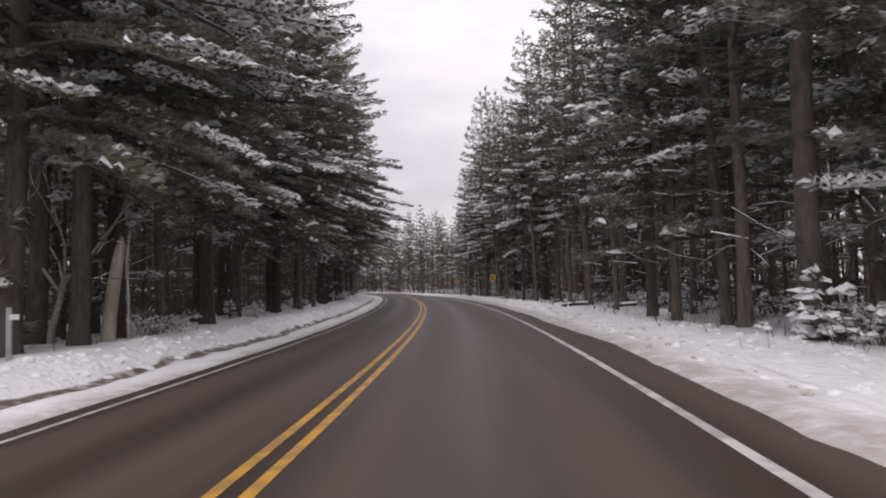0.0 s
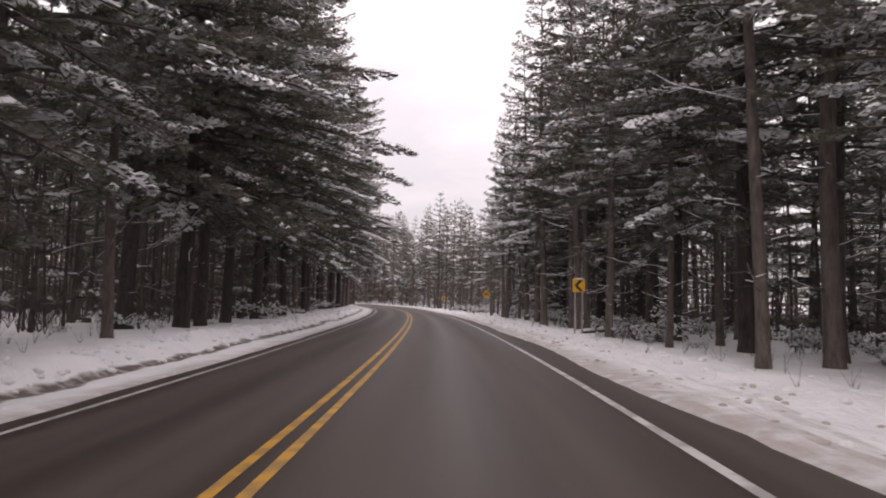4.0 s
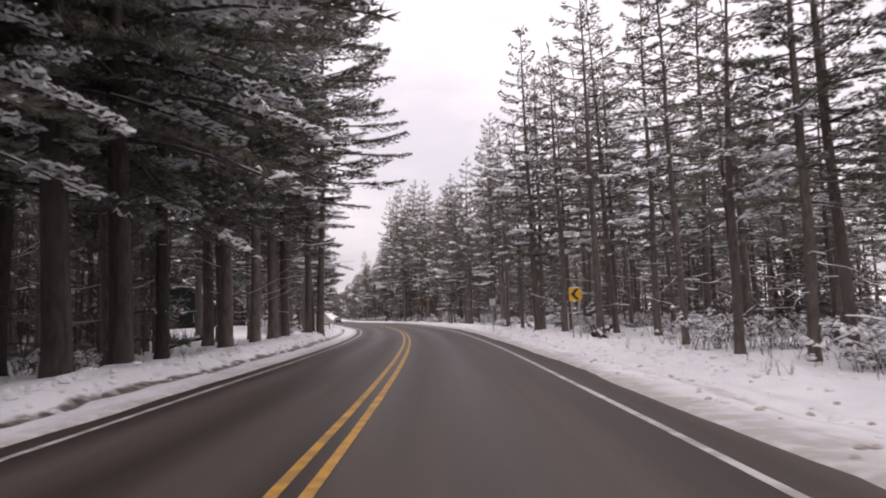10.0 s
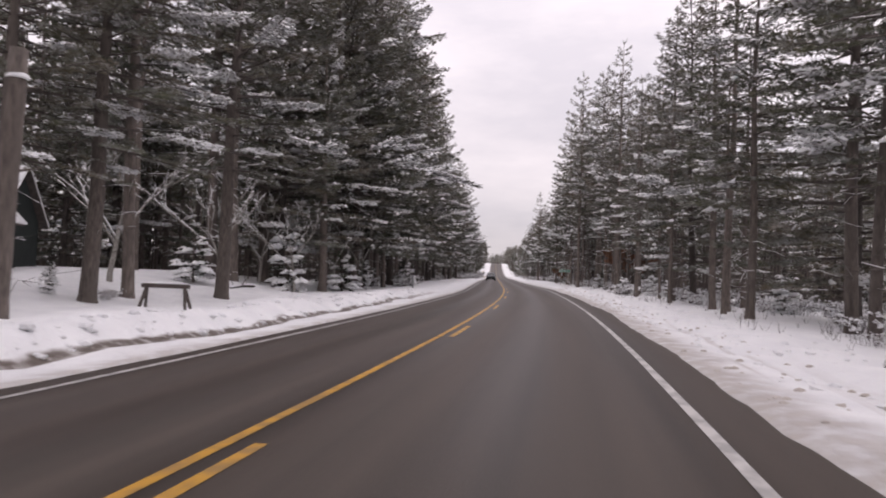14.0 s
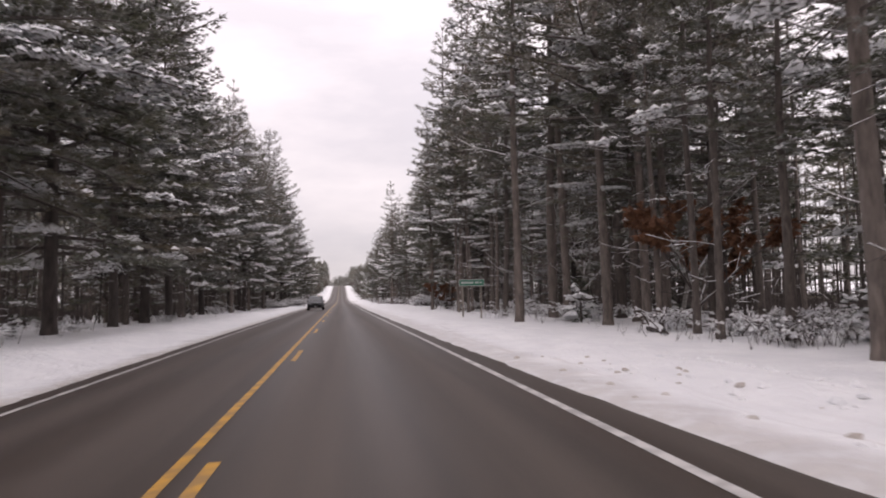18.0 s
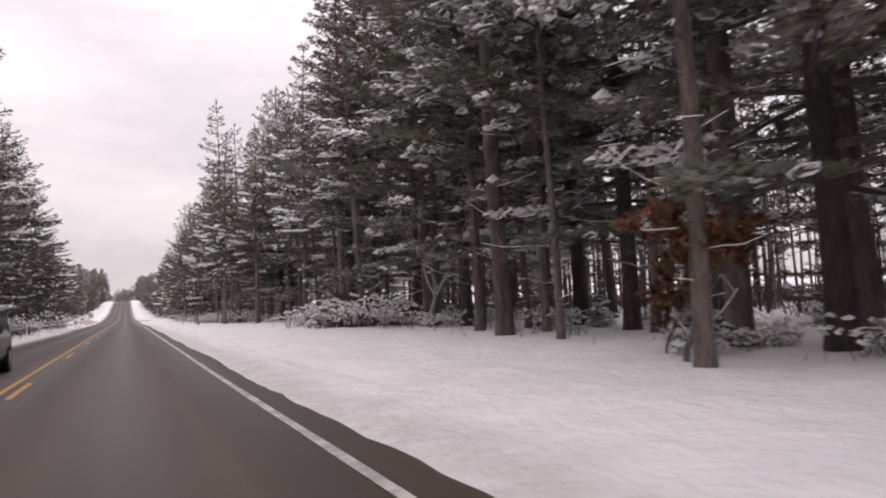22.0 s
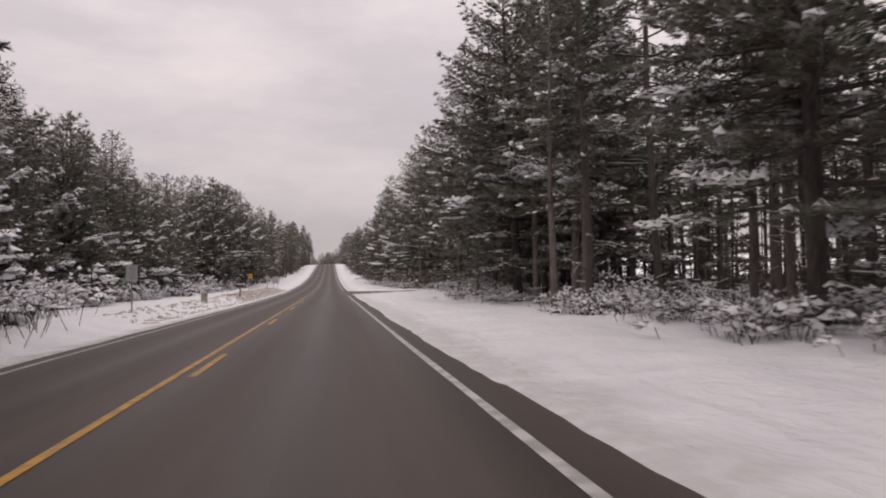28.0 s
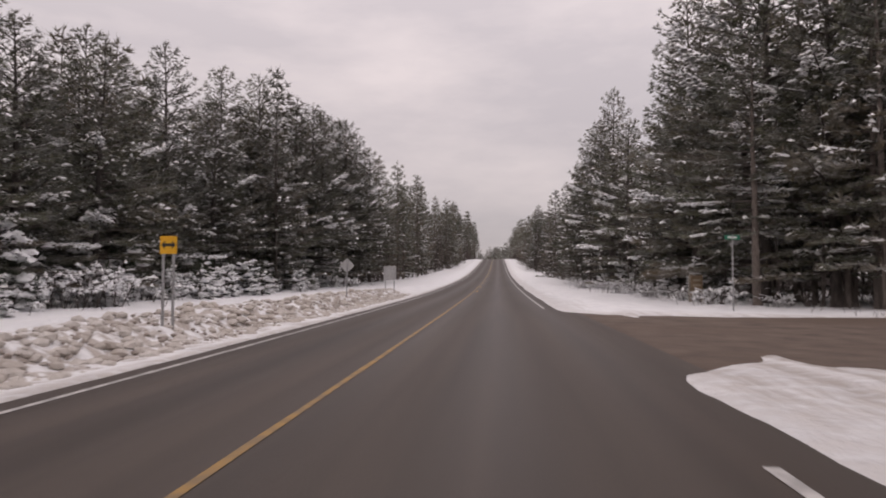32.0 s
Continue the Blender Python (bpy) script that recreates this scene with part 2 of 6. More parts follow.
BARK = textured("pine_bark", (0.072, 0.060, 0.054), (0.200, 0.166, 0.146), 9.0, 0.9, bump=0.9, stretch=(1, 1, 0.25), second=(0.125, 0.105, 0.093), vary=0.3)
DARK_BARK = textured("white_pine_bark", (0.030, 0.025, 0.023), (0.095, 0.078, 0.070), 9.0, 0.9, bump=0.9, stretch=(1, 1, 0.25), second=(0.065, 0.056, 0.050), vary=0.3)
TWIG = textured("twig_wood", (0.055, 0.045, 0.040), (0.12, 0.10, 0.09), 6.0, 0.9)
PALE = textured("bare_wood", (0.26, 0.22, 0.18), (0.48, 0.42, 0.35), 5.0, 0.85, bump=0.5, stretch=(1, 1, 0.2))
BIRCH = textured("grey_bark", (0.20, 0.18, 0.165), (0.42, 0.40, 0.37), 4.0, 0.85, bump=0.4, stretch=(1, 1, 2.0))
NEEDLE = frosted(textured("pine_needles", (0.058, 0.063, 0.040), (0.138, 0.140, 0.090), 1.6, 0.7, second=(0.150, 0.122, 0.084), vary=0.3), 0.5)
NEEDLE_YOUNG = textured("young_needles", (0.020, 0.030, 0.016), (0.060, 0.072, 0.040), 2.0, 0.75, vary=0.25)
RUST = textured("dry_leaves", (0.13, 0.055, 0.03), (0.27, 0.13, 0.07), 3.0, 0.8)
SNOW_ON = textured("snow_load", (0.78, 0.79, 0.81), (0.90, 0.90, 0.90), 2.0, 0.65, bump=0.3, bump_scale=9.0)
SLUSH = textured("brown_slush", (0.075, 0.052, 0.040), (0.17, 0.125, 0.098), 1.1, 0.85, bump=0.6, bump_scale=6.0, second=(0.11, 0.075, 0.055))
MUDDY = textured("muddy_snow", (0.20, 0.16, 0.135), (0.42, 0.37, 0.33), 3.0, 0.7, bump=0.5)
GREYSNOW = textured("road_edge_snow", (0.38, 0.335, 0.295), (0.68, 0.645, 0.61), 1.4, 0.7, bump=0.5, bump_scale=10.0, second=(0.50, 0.45, 0.40))
STEEL = textured("galvanised_steel", (0.30, 0.30, 0.30), (0.46, 0.46, 0.47), 5.0, 0.5, 0.6)
YELLOW = textured("sign_yellow", (0.72, 0.36, 0.01), (0.80, 0.44, 0.02), 3.0, 0.45)
BLACK = textured("sign_black", (0.012, 0.012, 0.012), (0.022, 0.022, 0.022), 5.0, 0.5)
SIGN_WHITE = textured("sign_white", (0.60, 0.60, 0.59), (0.72, 0.72, 0.71), 3.0, 0.45)
SIGN_GREEN = textured("sign_green", (0.005, 0.13, 0.075), (0.008, 0.17, 0.10), 3.0, 0.45)
SIGN_BACK = textured("bare_aluminium", (0.36, 0.36, 0.36), (0.50, 0.50, 0.50), 4.0, 0.5, 0.5)
POST_WOOD = textured("weathered_timber", (0.16, 0.14, 0.12), (0.34, 0.30, 0.26), 8.0, 0.9, bump=0.4, stretch=(1, 1, 0.2))
CABIN_GREEN = textured("dark_green_boards", (0.007, 0.012, 0.011), (0.014, 0.021, 0.019), 3.0, 0.8, vary=0.2)
TRIM = textured("grey_trim", (0.22, 0.23, 0.22), (0.34, 0.35, 0.34), 4.0, 0.7)
STONE = textured("chimney_stone", (0.14, 0.12, 0.11), (0.30, 0.27, 0.24), 4.0, 0.9, bump=0.6)
BROWN_BOARD = textured("brown_board", (0.22, 0.15, 0.09), (0.36, 0.26, 0.17), 4.0, 0.8)
CAR_PAINT = textured("grey_car_paint", (0.05, 0.052, 0.056), (0.06, 0.062, 0.066), 3.0, 0.25, 0.3)
RUBBER = textured("tyre_rubber", (0.015, 0.015, 0.015), (0.03, 0.03, 0.03), 9.0, 0.8)
ALLOY = textured("wheel_alloy", (0.35, 0.35, 0.36), (0.5, 0.5, 0.5), 4.0, 0.35, 0.9)
LENS_GLASS = textured("lamp_lens", (0.55, 0.56, 0.57), (0.7, 0.7, 0.7), 4.0, 0.1)
GLASS, gn, gl, gb = material("window_glass", 0.05)
gb.inputs["Base Color"].default_value = (0.02, 0.025, 0.03, 1)
gb.inputs["Specular IOR Level"].default_value = 0.9


def asphalt():
    """Worn grey-brown asphalt: paler polished wheel tracks, salt film, dark stains; read from the road's own plan."""
    m, n, l, b = material("worn_asphalt", 0.55)
    b.inputs["Specular IOR Level"].default_value = 0.35
    uv = n.new("ShaderNodeUVMap")
    uv.uv_map = "plan"
    sep = n.new("ShaderNodeSeparateXYZ")
    l.new(uv.outputs[0], sep.inputs[0])
    fine = n.new("ShaderNodeTexNoise")
    fine.inputs["Scale"].default_value, fine.inputs["Detail"].default_value = 40.0, 8.0
    l.new(uv.outputs[0], fine.inputs["Vector"])
    st = n.new("ShaderNodeMapping")
    st.inputs["Scale"].default_value = (1.3, 0.03, 1)
    l.new(uv.outputs[0], st.inputs[0])
    streak = n.new("ShaderNodeTexNoise")
    streak.inputs["Scale"].default_value, streak.inputs["Detail"].default_value = 1.6, 5.0
    l.new(st.outputs[0], streak.inputs["Vector"])
    ramp = n.new("ShaderNodeValToRGB")
    ramp.color_ramp.elements[0].position, ramp.color_ramp.elements[0].color = 0.3, (0.033, 0.0235, 0.018, 1)
    ramp.color_ramp.elements[1].position, ramp.color_ramp.elements[1].color = 0.7, (0.066, 0.048, 0.038, 1)
    l.new(streak.outputs["Fac"], ramp.inputs[0])
    # salt film between and beside the wheel tracks, one cosine per lane
    ang = n.new("ShaderNodeMath")
    ang.operation = "MULTIPLY"
    ang.inputs[1].default_value = 2 * math.pi / 1.75
    l.new(sep.outputs["X"], ang.inputs[0])
    cosn = n.new("ShaderNodeMath")
    cosn.operation = "COSINE"
    l.new(ang.outputs[0], cosn.inputs[0])
    film = n.new("ShaderNodeMapRange")
    film.inputs["From Min"].default_value, film.inputs["From Max"].default_value = -1.0, 1.0
    film.inputs["To Min"].default_value, film.inputs["To Max"].default_value = 0.09, 0.0
    l.new(cosn.outputs[0], film.inputs["Value"])
    mix = n.new("ShaderNodeMix")
    mix.data_type = "RGBA"
    l.new(film.outputs[0], mix.inputs["Factor"])
    l.new(ramp.outputs[0], mix.inputs["A"])
    mix.inputs["B"].default_value = (0.34, 0.295, 0.265, 1)
    grain = n.new("ShaderNodeMix")
    grain.data_type, grain.blend_type = "RGBA", "MULTIPLY"
    grain.inputs["Factor"].default_value = 0.5
    l.new(mix.outputs["Result"], grain.inputs["A"])
    g2 = n.new("ShaderNodeMapRange")
    g2.inputs["To Min"].default_value, g2.inputs["To Max"].default_value = 0.55, 1.45
    l.new(fine.outputs["Fac"], g2.inputs["Value"])
    l.new(g2.outputs[0], grain.inputs["B"])
    l.new(grain.outputs["Result"], b.inputs["Base Color"])
    bp = n.new("ShaderNodeBump")
    bp.inputs["Strength"].default_value, bp.inputs["Distance"].default_value = 0.4, 0.01
    l.new(fine.outputs["Fac"], bp.inputs["Height"])
    l.new(bp.outputs[0], b.inputs["Normal"])
    # the wheel tracks are polished and damp
    gloss = n.new("ShaderNodeMapRange")
    gloss.inputs["From Min"].default_value, gloss.inputs["From Max"].default_value = -1.0, 1.0
    gloss.inputs["To Min"].default_value, gloss.inputs["To Max"].default_value = 0.66, 0.50
    l.new(cosn.outputs[0], gloss.inputs["Value"])
    l.new(gloss.outputs[0], b.inputs["Roughness"])
    return m


def road_paint(name, colour):
    """Road paint worn through to the asphalt in places."""
    m, n, l, b = material(name, 0.6)
    uv = n.new("ShaderNodeTexCoord")
    a = n.new("ShaderNodeTexNoise")
    a.inputs["Scale"].default_value, a.inputs["Detail"].default_value = 3.0, 8.0
    l.new(uv.outputs["Object"], a.inputs["Vector"])
    r = n.new("ShaderNodeMapRange")
    r.inputs["From Min"].default_value, r.inputs["From Max"].default_value = 0.42, 0.58
    l.new(a.outputs["Fac"], r.inputs["Value"])
    x = n.new("ShaderNodeMix")
    x.data_type = "RGBA"
    l.new(r.outputs[0], x.inputs["Factor"])
    x.inputs["A"].default_value = tuple(c * 0.55 + 0.04 for c in colour) + (1,)
    x.inputs["B"].default_value = (*colour, 1)
    l.new(x.outputs["Result"], b.inputs["Base Color"])
    return m


def verge_snow():
    """Snow, soiled with road salt and grit along the asphalt, in the plough's groove and in the churned bank."""
    m, n, l, b = material("verge_snow", 0.65)
    uv = n.new("ShaderNodeUVMap")
    uv.uv_map = "plan"
    sep = n.new("ShaderNodeSeparateXYZ")
    l.new(uv.outputs[0], sep.inputs[0])

    def grain(scale, detail=6.0):
        k = n.new("ShaderNodeTexNoise")
        k.inputs["Scale"].default_value, k.inputs["Detail"].default_value = scale, detail
        l.new(uv.outputs[0], k.inputs["Vector"])
        return k.outputs["Fac"]

    def calc(op, a, c=0.0, d=0.0):
        k = n.new("ShaderNodeMath")
        k.operation = op
        for i, x in enumerate((a, c, d)):
            if isinstance(x, (int, float)):
                k.inputs[i].default_value = x
            else:
                l.new(x, k.inputs[i])
        return k.outputs[0]

    def span(x, a, c, lo=0.0, hi=1.0):
        k = n.new("ShaderNodeMapRange")
        k.interpolation_type = "SMOOTHSTEP"
        for name, v in (("From Min", a), ("From Max", c), ("To Min", lo), ("To Max", hi)):
            k.inputs[name].default_value = v
        l.new(x, k.inputs["Value"])
        return k.outputs[0]

    lat, s = sep.outputs["X"], sep.outputs["Y"]
    coarse, mid = grain(0.9), grain(2.8)
    off = calc("MULTIPLY", lat, -1.0)
    sway = calc("MULTIPLY_ADD", coarse, 1.5, -0.75)
    mp = n.new("ShaderNodeMapping")
    mp.inputs["Scale"].default_value = (3.2, 0.10, 1)
    l.new(uv.outputs[0], mp.inputs[0])
    ruts = n.new("ShaderNodeTexNoise")
    ruts.inputs["Scale"].default_value, ruts.inputs["Detail"].default_value = 1.0, 7.0
    l.new(mp.outputs[0], ruts.inputs["Vector"])
    right = calc("MULTIPLY", span(calc("ADD", lat, calc("MULTIPLY", sway, 0.6)), 4.4, 5.3, 0.75, 0.0), span(lat, 0.0, 1.0))
    trail = calc("MULTIPLY", span(ruts.outputs["Fac"], 0.50, 0.66), calc("MULTIPLY", span(lat, 4.4, 6.6, 0.8, 0.0), span(lat, 0.0, 1.0)))
    right = calc("MULTIPLY", calc("MAXIMUM", right, trail), span(s, 205, 245, 1.0, 0.5))
    left = calc("MULTIPLY", span(calc("ADD", off, calc("MULTIPLY", sway, 0.5)), 3.8, 4.6, 0.7, 0.0), span(off, 0.0, 1.0))
    way = calc("ABSOLUTE", calc("SUBTRACT", calc("ADD", off, calc("MULTIPLY", sway, 0.30)), 5.38))
    groove = calc("MULTIPLY", span(way, 0.08, 0.24, 1.0, 0.0), span(s, 196, 226, 1.0, 0.0))
    bank = calc("MULTIPLY", calc("MULTIPLY", span(off, 4.0, 4.9), span(off, 7.4, 8.6, 1.0, 0.0)), calc("MULTIPLY", span(s, 432, 441), span(s, 476, 492, 1.0, 0.0)))
    bank = calc("MULTIPLY", bank, span(mid, 0.42, 0.60, 0.15, 0.9))
    corner = calc("MULTIPLY", calc("MULTIPLY", span(calc("ADD", s, sway), 437.0, 442.0), span(s, 456, 461, 1.0, 0.0)), calc("MULTIPLY", span(lat, 3.6, 4.6), span(lat, 14, 30, 0.8, 0.0)))
    corner = calc("MULTIPLY", corner, span(ruts.outputs["Fac"], 0.36, 0.60, 0.45, 1.0))
    soil = calc("MAXIMUM", calc("MAXIMUM", calc("MAXIMUM", right, corner), left), calc("MAXIMUM", groove, bank))
    soil = calc("MULTIPLY", soil, span(mid, 0.30, 0.62, 0.35, 1.0))
    mud = n.new("ShaderNodeValToRGB")
    mud.color_ramp.elements[0].position, mud.color_ramp.elements[0].color = 0.35, (0.19, 0.145, 0.115, 1)
    mud.color_ramp.elements[1].position, mud.color_ramp.elements[1].color = 0.70, (0.45, 0.39, 0.34, 1)
    l.new(mid, mud.inputs[0])
    white = n.new("ShaderNodeValToRGB")
    white.color_ramp.elements[0].position, white.color_ramp.elements[0].color = 0.3, (0.80, 0.805, 0.82, 1)
    white.color_ramp.elements[1].position, white.color_ramp.elements[1].color = 0.7, (0.91, 0.91, 0.915, 1)
    l.new(coarse, white.inputs[0])
    mix = n.new("ShaderNodeMix")
    mix.data_type = "RGBA"
    l.new(soil, mix.inputs["Factor"])
    l.new(white.outputs[0], mix.inputs["A"])
    l.new(mud.outputs[0], mix.inputs["B"])
    earth = n.new("ShaderNodeMix")
    earth.data_type = "RGBA"
    l.new(calc("MULTIPLY", groove, span(mid, 0.38, 0.56, 0.25, 0.9)), earth.inputs["Factor"])
    l.new(mix.outputs["Result"], earth.inputs["A"])
    earth.inputs["B"].default_value = (0.085, 0.064, 0.052, 1)
    l.new(earth.outputs["Result"], b.inputs["Base Color"])
    bp = n.new("ShaderNodeBump")
    bp.inputs["Strength"].default_value, bp.inputs["Distance"].default_value = 0.8, 0.08
    l.new(calc("ADD", grain(7.0, 8.0), calc("MULTIPLY", mid, 1.5)), bp.inputs["Height"])
    l.new(bp.outputs[0], b.inputs["Normal"])
    return m


VERGE = verge_snow()
ASPHALT = asphalt()
LINE_WHITE = road_paint("white_road_paint", (0.60, 0.58, 0.56))
LINE_YELLOW = road_paint("yellow_road_paint", (0.58, 0.30, 0.03))
LINE_FADED = road_paint("faded_yellow_paint", (0.36, 0.21, 0.06))


# ---- mesh helpers ----
def mesh(name, verts, faces, mats, index=None, smooth=False):
    me = bpy.data.meshes.new(name)
    me.from_pydata([tuple(v) for v in verts], [], faces)
    for m in mats if isinstance(mats, (list, tuple)) else [mats]:
        me.materials.append(m)
    if index:
        me.polygons.foreach_set("material_index", index)
    if smooth:
        me.polygons.foreach_set("use_smooth", [True] * len(me.polygons))
    me.update()
    return me


def part(name, bm, mat, parent, label=""):
    """Links a bmesh (or a finished mesh) as one mesh object under a thing or a part."""
    if isinstance(bm, bmesh.types.BMesh):
        me = bpy.data.meshes.new(name)
        bm.to_mesh(me)
        bm.free()
        me.materials.append(mat)
    else:
        me = bm
    ob = new(name, me)
    ob.parent = parent
    return tagged(ob, label)


def block(x0, x1, y0, y1, z0, z1, bevel=0.0, bm=None, m=None):
    bm = bm or bmesh.new()
    made = bmesh.ops.create_cube(bm, size=1)["verts"]
    for v in made:
        v.co = Vector((x0 + (v.co.x + 0.5) * (x1 - x0), y0 + (v.co.y + 0.5) * (y1 - y0), z0 + (v.co.z + 0.5) * (z1 - z0)))
    if bevel:
        es = list({e for v in made for e in v.link_edges})
        made = bmesh.ops.bevel(bm, geom=es, offset=bevel, segments=2, affect="EDGES")["verts"]
    if m is not None:
        bmesh.ops.transform(bm, matrix=m, verts=list({v for v in made}))
    return bm


def rod(a, b, r0, r1=None, n=8, bm=None):
    bm = bm or bmesh.new()
    a, b = Vector(a), Vector(b)
    m = Matrix.Translation((a + b) / 2) @ (b - a).to_track_quat("Z", "Y").to_matrix().to_4x4()
    bmesh.ops.create_cone(bm, cap_ends=True, segments=n, radius1=r0, radius2=r1 if r1 is not None else r0, depth=(b - a).length, matrix=m)
    return bm


def plate(points, thick, m=None, bm=None):
    """A flat outline in x and z, made thick towards -y."""
    bm = bm or bmesh.new()
    f = [bm.verts.new((x, 0, z)) for x, z in points]
    k = [bm.verts.new((x, thick, z)) for x, z in points]
    bm.faces.new(f)
    bm.faces.new(k[::-1])
    for i in range(len(f)):
        j = (i + 1) % len(f)
        bm.faces.new((f[j], f[i], k[i], k[j]))
    bmesh.ops.recalc_face_normals(bm, faces=bm.faces)
    if m is not None:
        bmesh.ops.transform(bm, matrix=m, verts=bm.verts)
    return bm


def thing(name, m, label, category, group="", kind=""):
    ob = new(name)
    ob.empty_display_size = 0.3
    ob.matrix_world = m
    return tagged(ob, label, category, group, kind)


def stand(s, lat, turn=0.0, sink=0.03):
    """The pose of a thing that stands on the snow beside the road, its -y side towards oncoming view."""
    p = floor_at(s, lat)
    return Matrix.Translation(p - Vector((0, 0, sink))) @ pose(0, 0, 0, 0, 0, facing(s) + turn)


# ---- ground: one snow sheet with ploughed verges ----
def ground_sheet():
    left = [-900, -400, -200, -110, -70, -46, -34, -27, -22, -18, -15.5, -13.5, -12, -11] + list(np.arange(-10.2, -3.5, 0.27)) + [-3.3]
    right = [0, 3.8] + list(np.arange(3.95, 5.3, 0.14)) + list(np.arange(5.4, 10.4, 0.28)) + [11, 12, 13.5, 15.5, 18, 22, 27, 34, 46, 70, 110, 200, 400, 900]
    lats = left + right
    rows = list(np.arange(-180, -12, 8.0)) + list(np.arange(-12, 500, 0.6)) + list(np.arange(500, 1390, 7.0))
    verts = [floor_at(float(s), float(a)) for s in rows for a in lats]
    w = len(lats)
    end = at(1390, 0)
    for a in lats:
        verts.append(Vector((end.x + a * 3.5, end.y + 2600, -20)))
    faces = [(r * w + c, r * w + c + 1, (r + 1) * w + c + 1, (r + 1) * w + c) for r in range(len(rows)) for c in range(w - 1)]
    start = len(verts)
    back0 = at(-180, 0)
    for a in lats:
        verts.append(Vector((back0.x + a * 2.5 + 900, back0.y - 1500, 0)))
    faces += [(start + c, start + c + 1, c + 1, c) for c in range(w - 1)]
    me = mesh("ground", verts, faces, VERGE, smooth=True)
    plan = [(float(a), float(s)) for s in rows for a in lats] + [(float(a), 2000.0) for a in lats] + [(float(a), -2000.0) for a in lats]
    lay = me.uv_layers.new(name="plan")
    lay.data.foreach_set("uv", [x for l in me.loops for x in plan[l.vertex_index]])
    return tagged(new("ground", me), "snow-covered ground with ploughed verges along the road", "ground", kind="structure")


ground_sheet()


def ribbon(name, lats, z, s0, s1, step, mat, label="", uv=False, wobble=0.0, seed=0.0):
    """A strip that follows the road, a few millimetres over the carriageway."""
    n = max(1, int(round((s1 - s0) / step)))
    verts, plan = [], []
    for i in range(n + 1):
        s = s0 + (s1 - s0) * i / n
        for j, a in enumerate(lats):
            w = wobble * lumps(s, j * 5.0, 0.8, seed + j) + wobble * 0.6 * lumps(s, j * 5.0, 0.25, seed + j)
            b = a + w
            verts.append(at(s, b, cross(s, b) + z))
            plan.append((b, s))
    k = len(lats)
    faces = [(r * k + c, r * k + c + 1, (r + 1) * k + c + 1, (r + 1) * k + c) for r in range(n) for c in range(k - 1)]
    me = mesh(name, verts, faces, mat)
    if uv:
        lay = me.uv_layers.new(name="plan")
        lay.data.foreach_set("uv", [x for l in me.loops for x in plan[l.vertex_index]])
    return new(name, me)


road = tagged(ribbon("road", [-4.3, -3.9, -2.6, -1.3, 0, 1.3, 2.6, 3.9, 4.6], 0.0, -180, 1380, 2.0, ASPHALT, uv=True), "worn grey-brown asphalt road, bare and damp between snow verges", "road", kind="structure")
for edge, name, label in ((LEFT, "edge_line", "worn white edge line"), (RIGHT, "edge_line", "worn white edge line")):
    for a, b in ((-180, 438.5), (461, 1380)) if edge > 0 else ((-180, 1380),):
        tagged(ribbon(name, [edge - 0.055, edge + 0.055], 0.006, a, b, 1.5, LINE_WHITE, wobble=0.012), label, "road marking", kind="structure")
tagged(ribbon("centre_line", [-0.17, -0.06], 0.006, -180, 436, 1.5, LINE_YELLOW, wobble=0.01), "solid yellow centre line", "road marking", kind="structure")
tagged(ribbon("centre_line", [-0.16, -0.07], 0.006, 436, 1380, 1.5, LINE_FADED, wobble=0.015), "faded yellow centre line worn by turning traffic", "road marking", kind="structure")
tagged(ribbon("centre_line", [0.10, 0.21], 0.006, -180, 165.4, 1.5, LINE_YELLOW, wobble=0.01), "solid yellow centre line", "road marking", kind="structure")
DASH = 12.19
dash0 = 168.9
for i in range(60):
    if dash0 + i * DASH + 3.05 < 430 or i > 25:
        tagged(ribbon("centre_dash", [0.10, 0.21], 0.006, dash0 + i * DASH, dash0 + i * DASH + 3.05, 1.0, LINE_YELLOW, wobble=0.012, seed=i), "broken yellow centre line dash", "road marking", "passing dashes", "structure")

def side_road():
    verts, plan, rows = [], [], []
    for u in (4.4, 5, 6, 7.5, 9, 12, 16, 24, 40, 80):
        fl = max(1.3, 7.0 - u) * 1.0
        row = []
        for k in range(9):
            s = SIDE_ROAD[0] - fl + (SIDE_ROAD[1] - SIDE_ROAD[0] + 2 * fl) * k / 8
            wob = 0.25 * lumps(u, k, 2.0, 51.0) if k in (0, 8) else 0
            verts.append(at(s + wob, u, cross(s, min(u, 4.8)) * (1 - fade(u, 5, 9)) - 0.012 - 0.03 * fade(u, 5, 9)))
            plan.append((u, s))
    faces = [(r * 9 + c, r * 9 + c + 1, (r + 1) * 9 + c + 1, (r + 1) * 9 + c) for r in range(9) for c in range(8)]
    return tagged(new("side_road", mesh("side_road", verts, faces, SLUSH)), "slushy brown side road joining the highway", "road", kind="structure")


side_road()


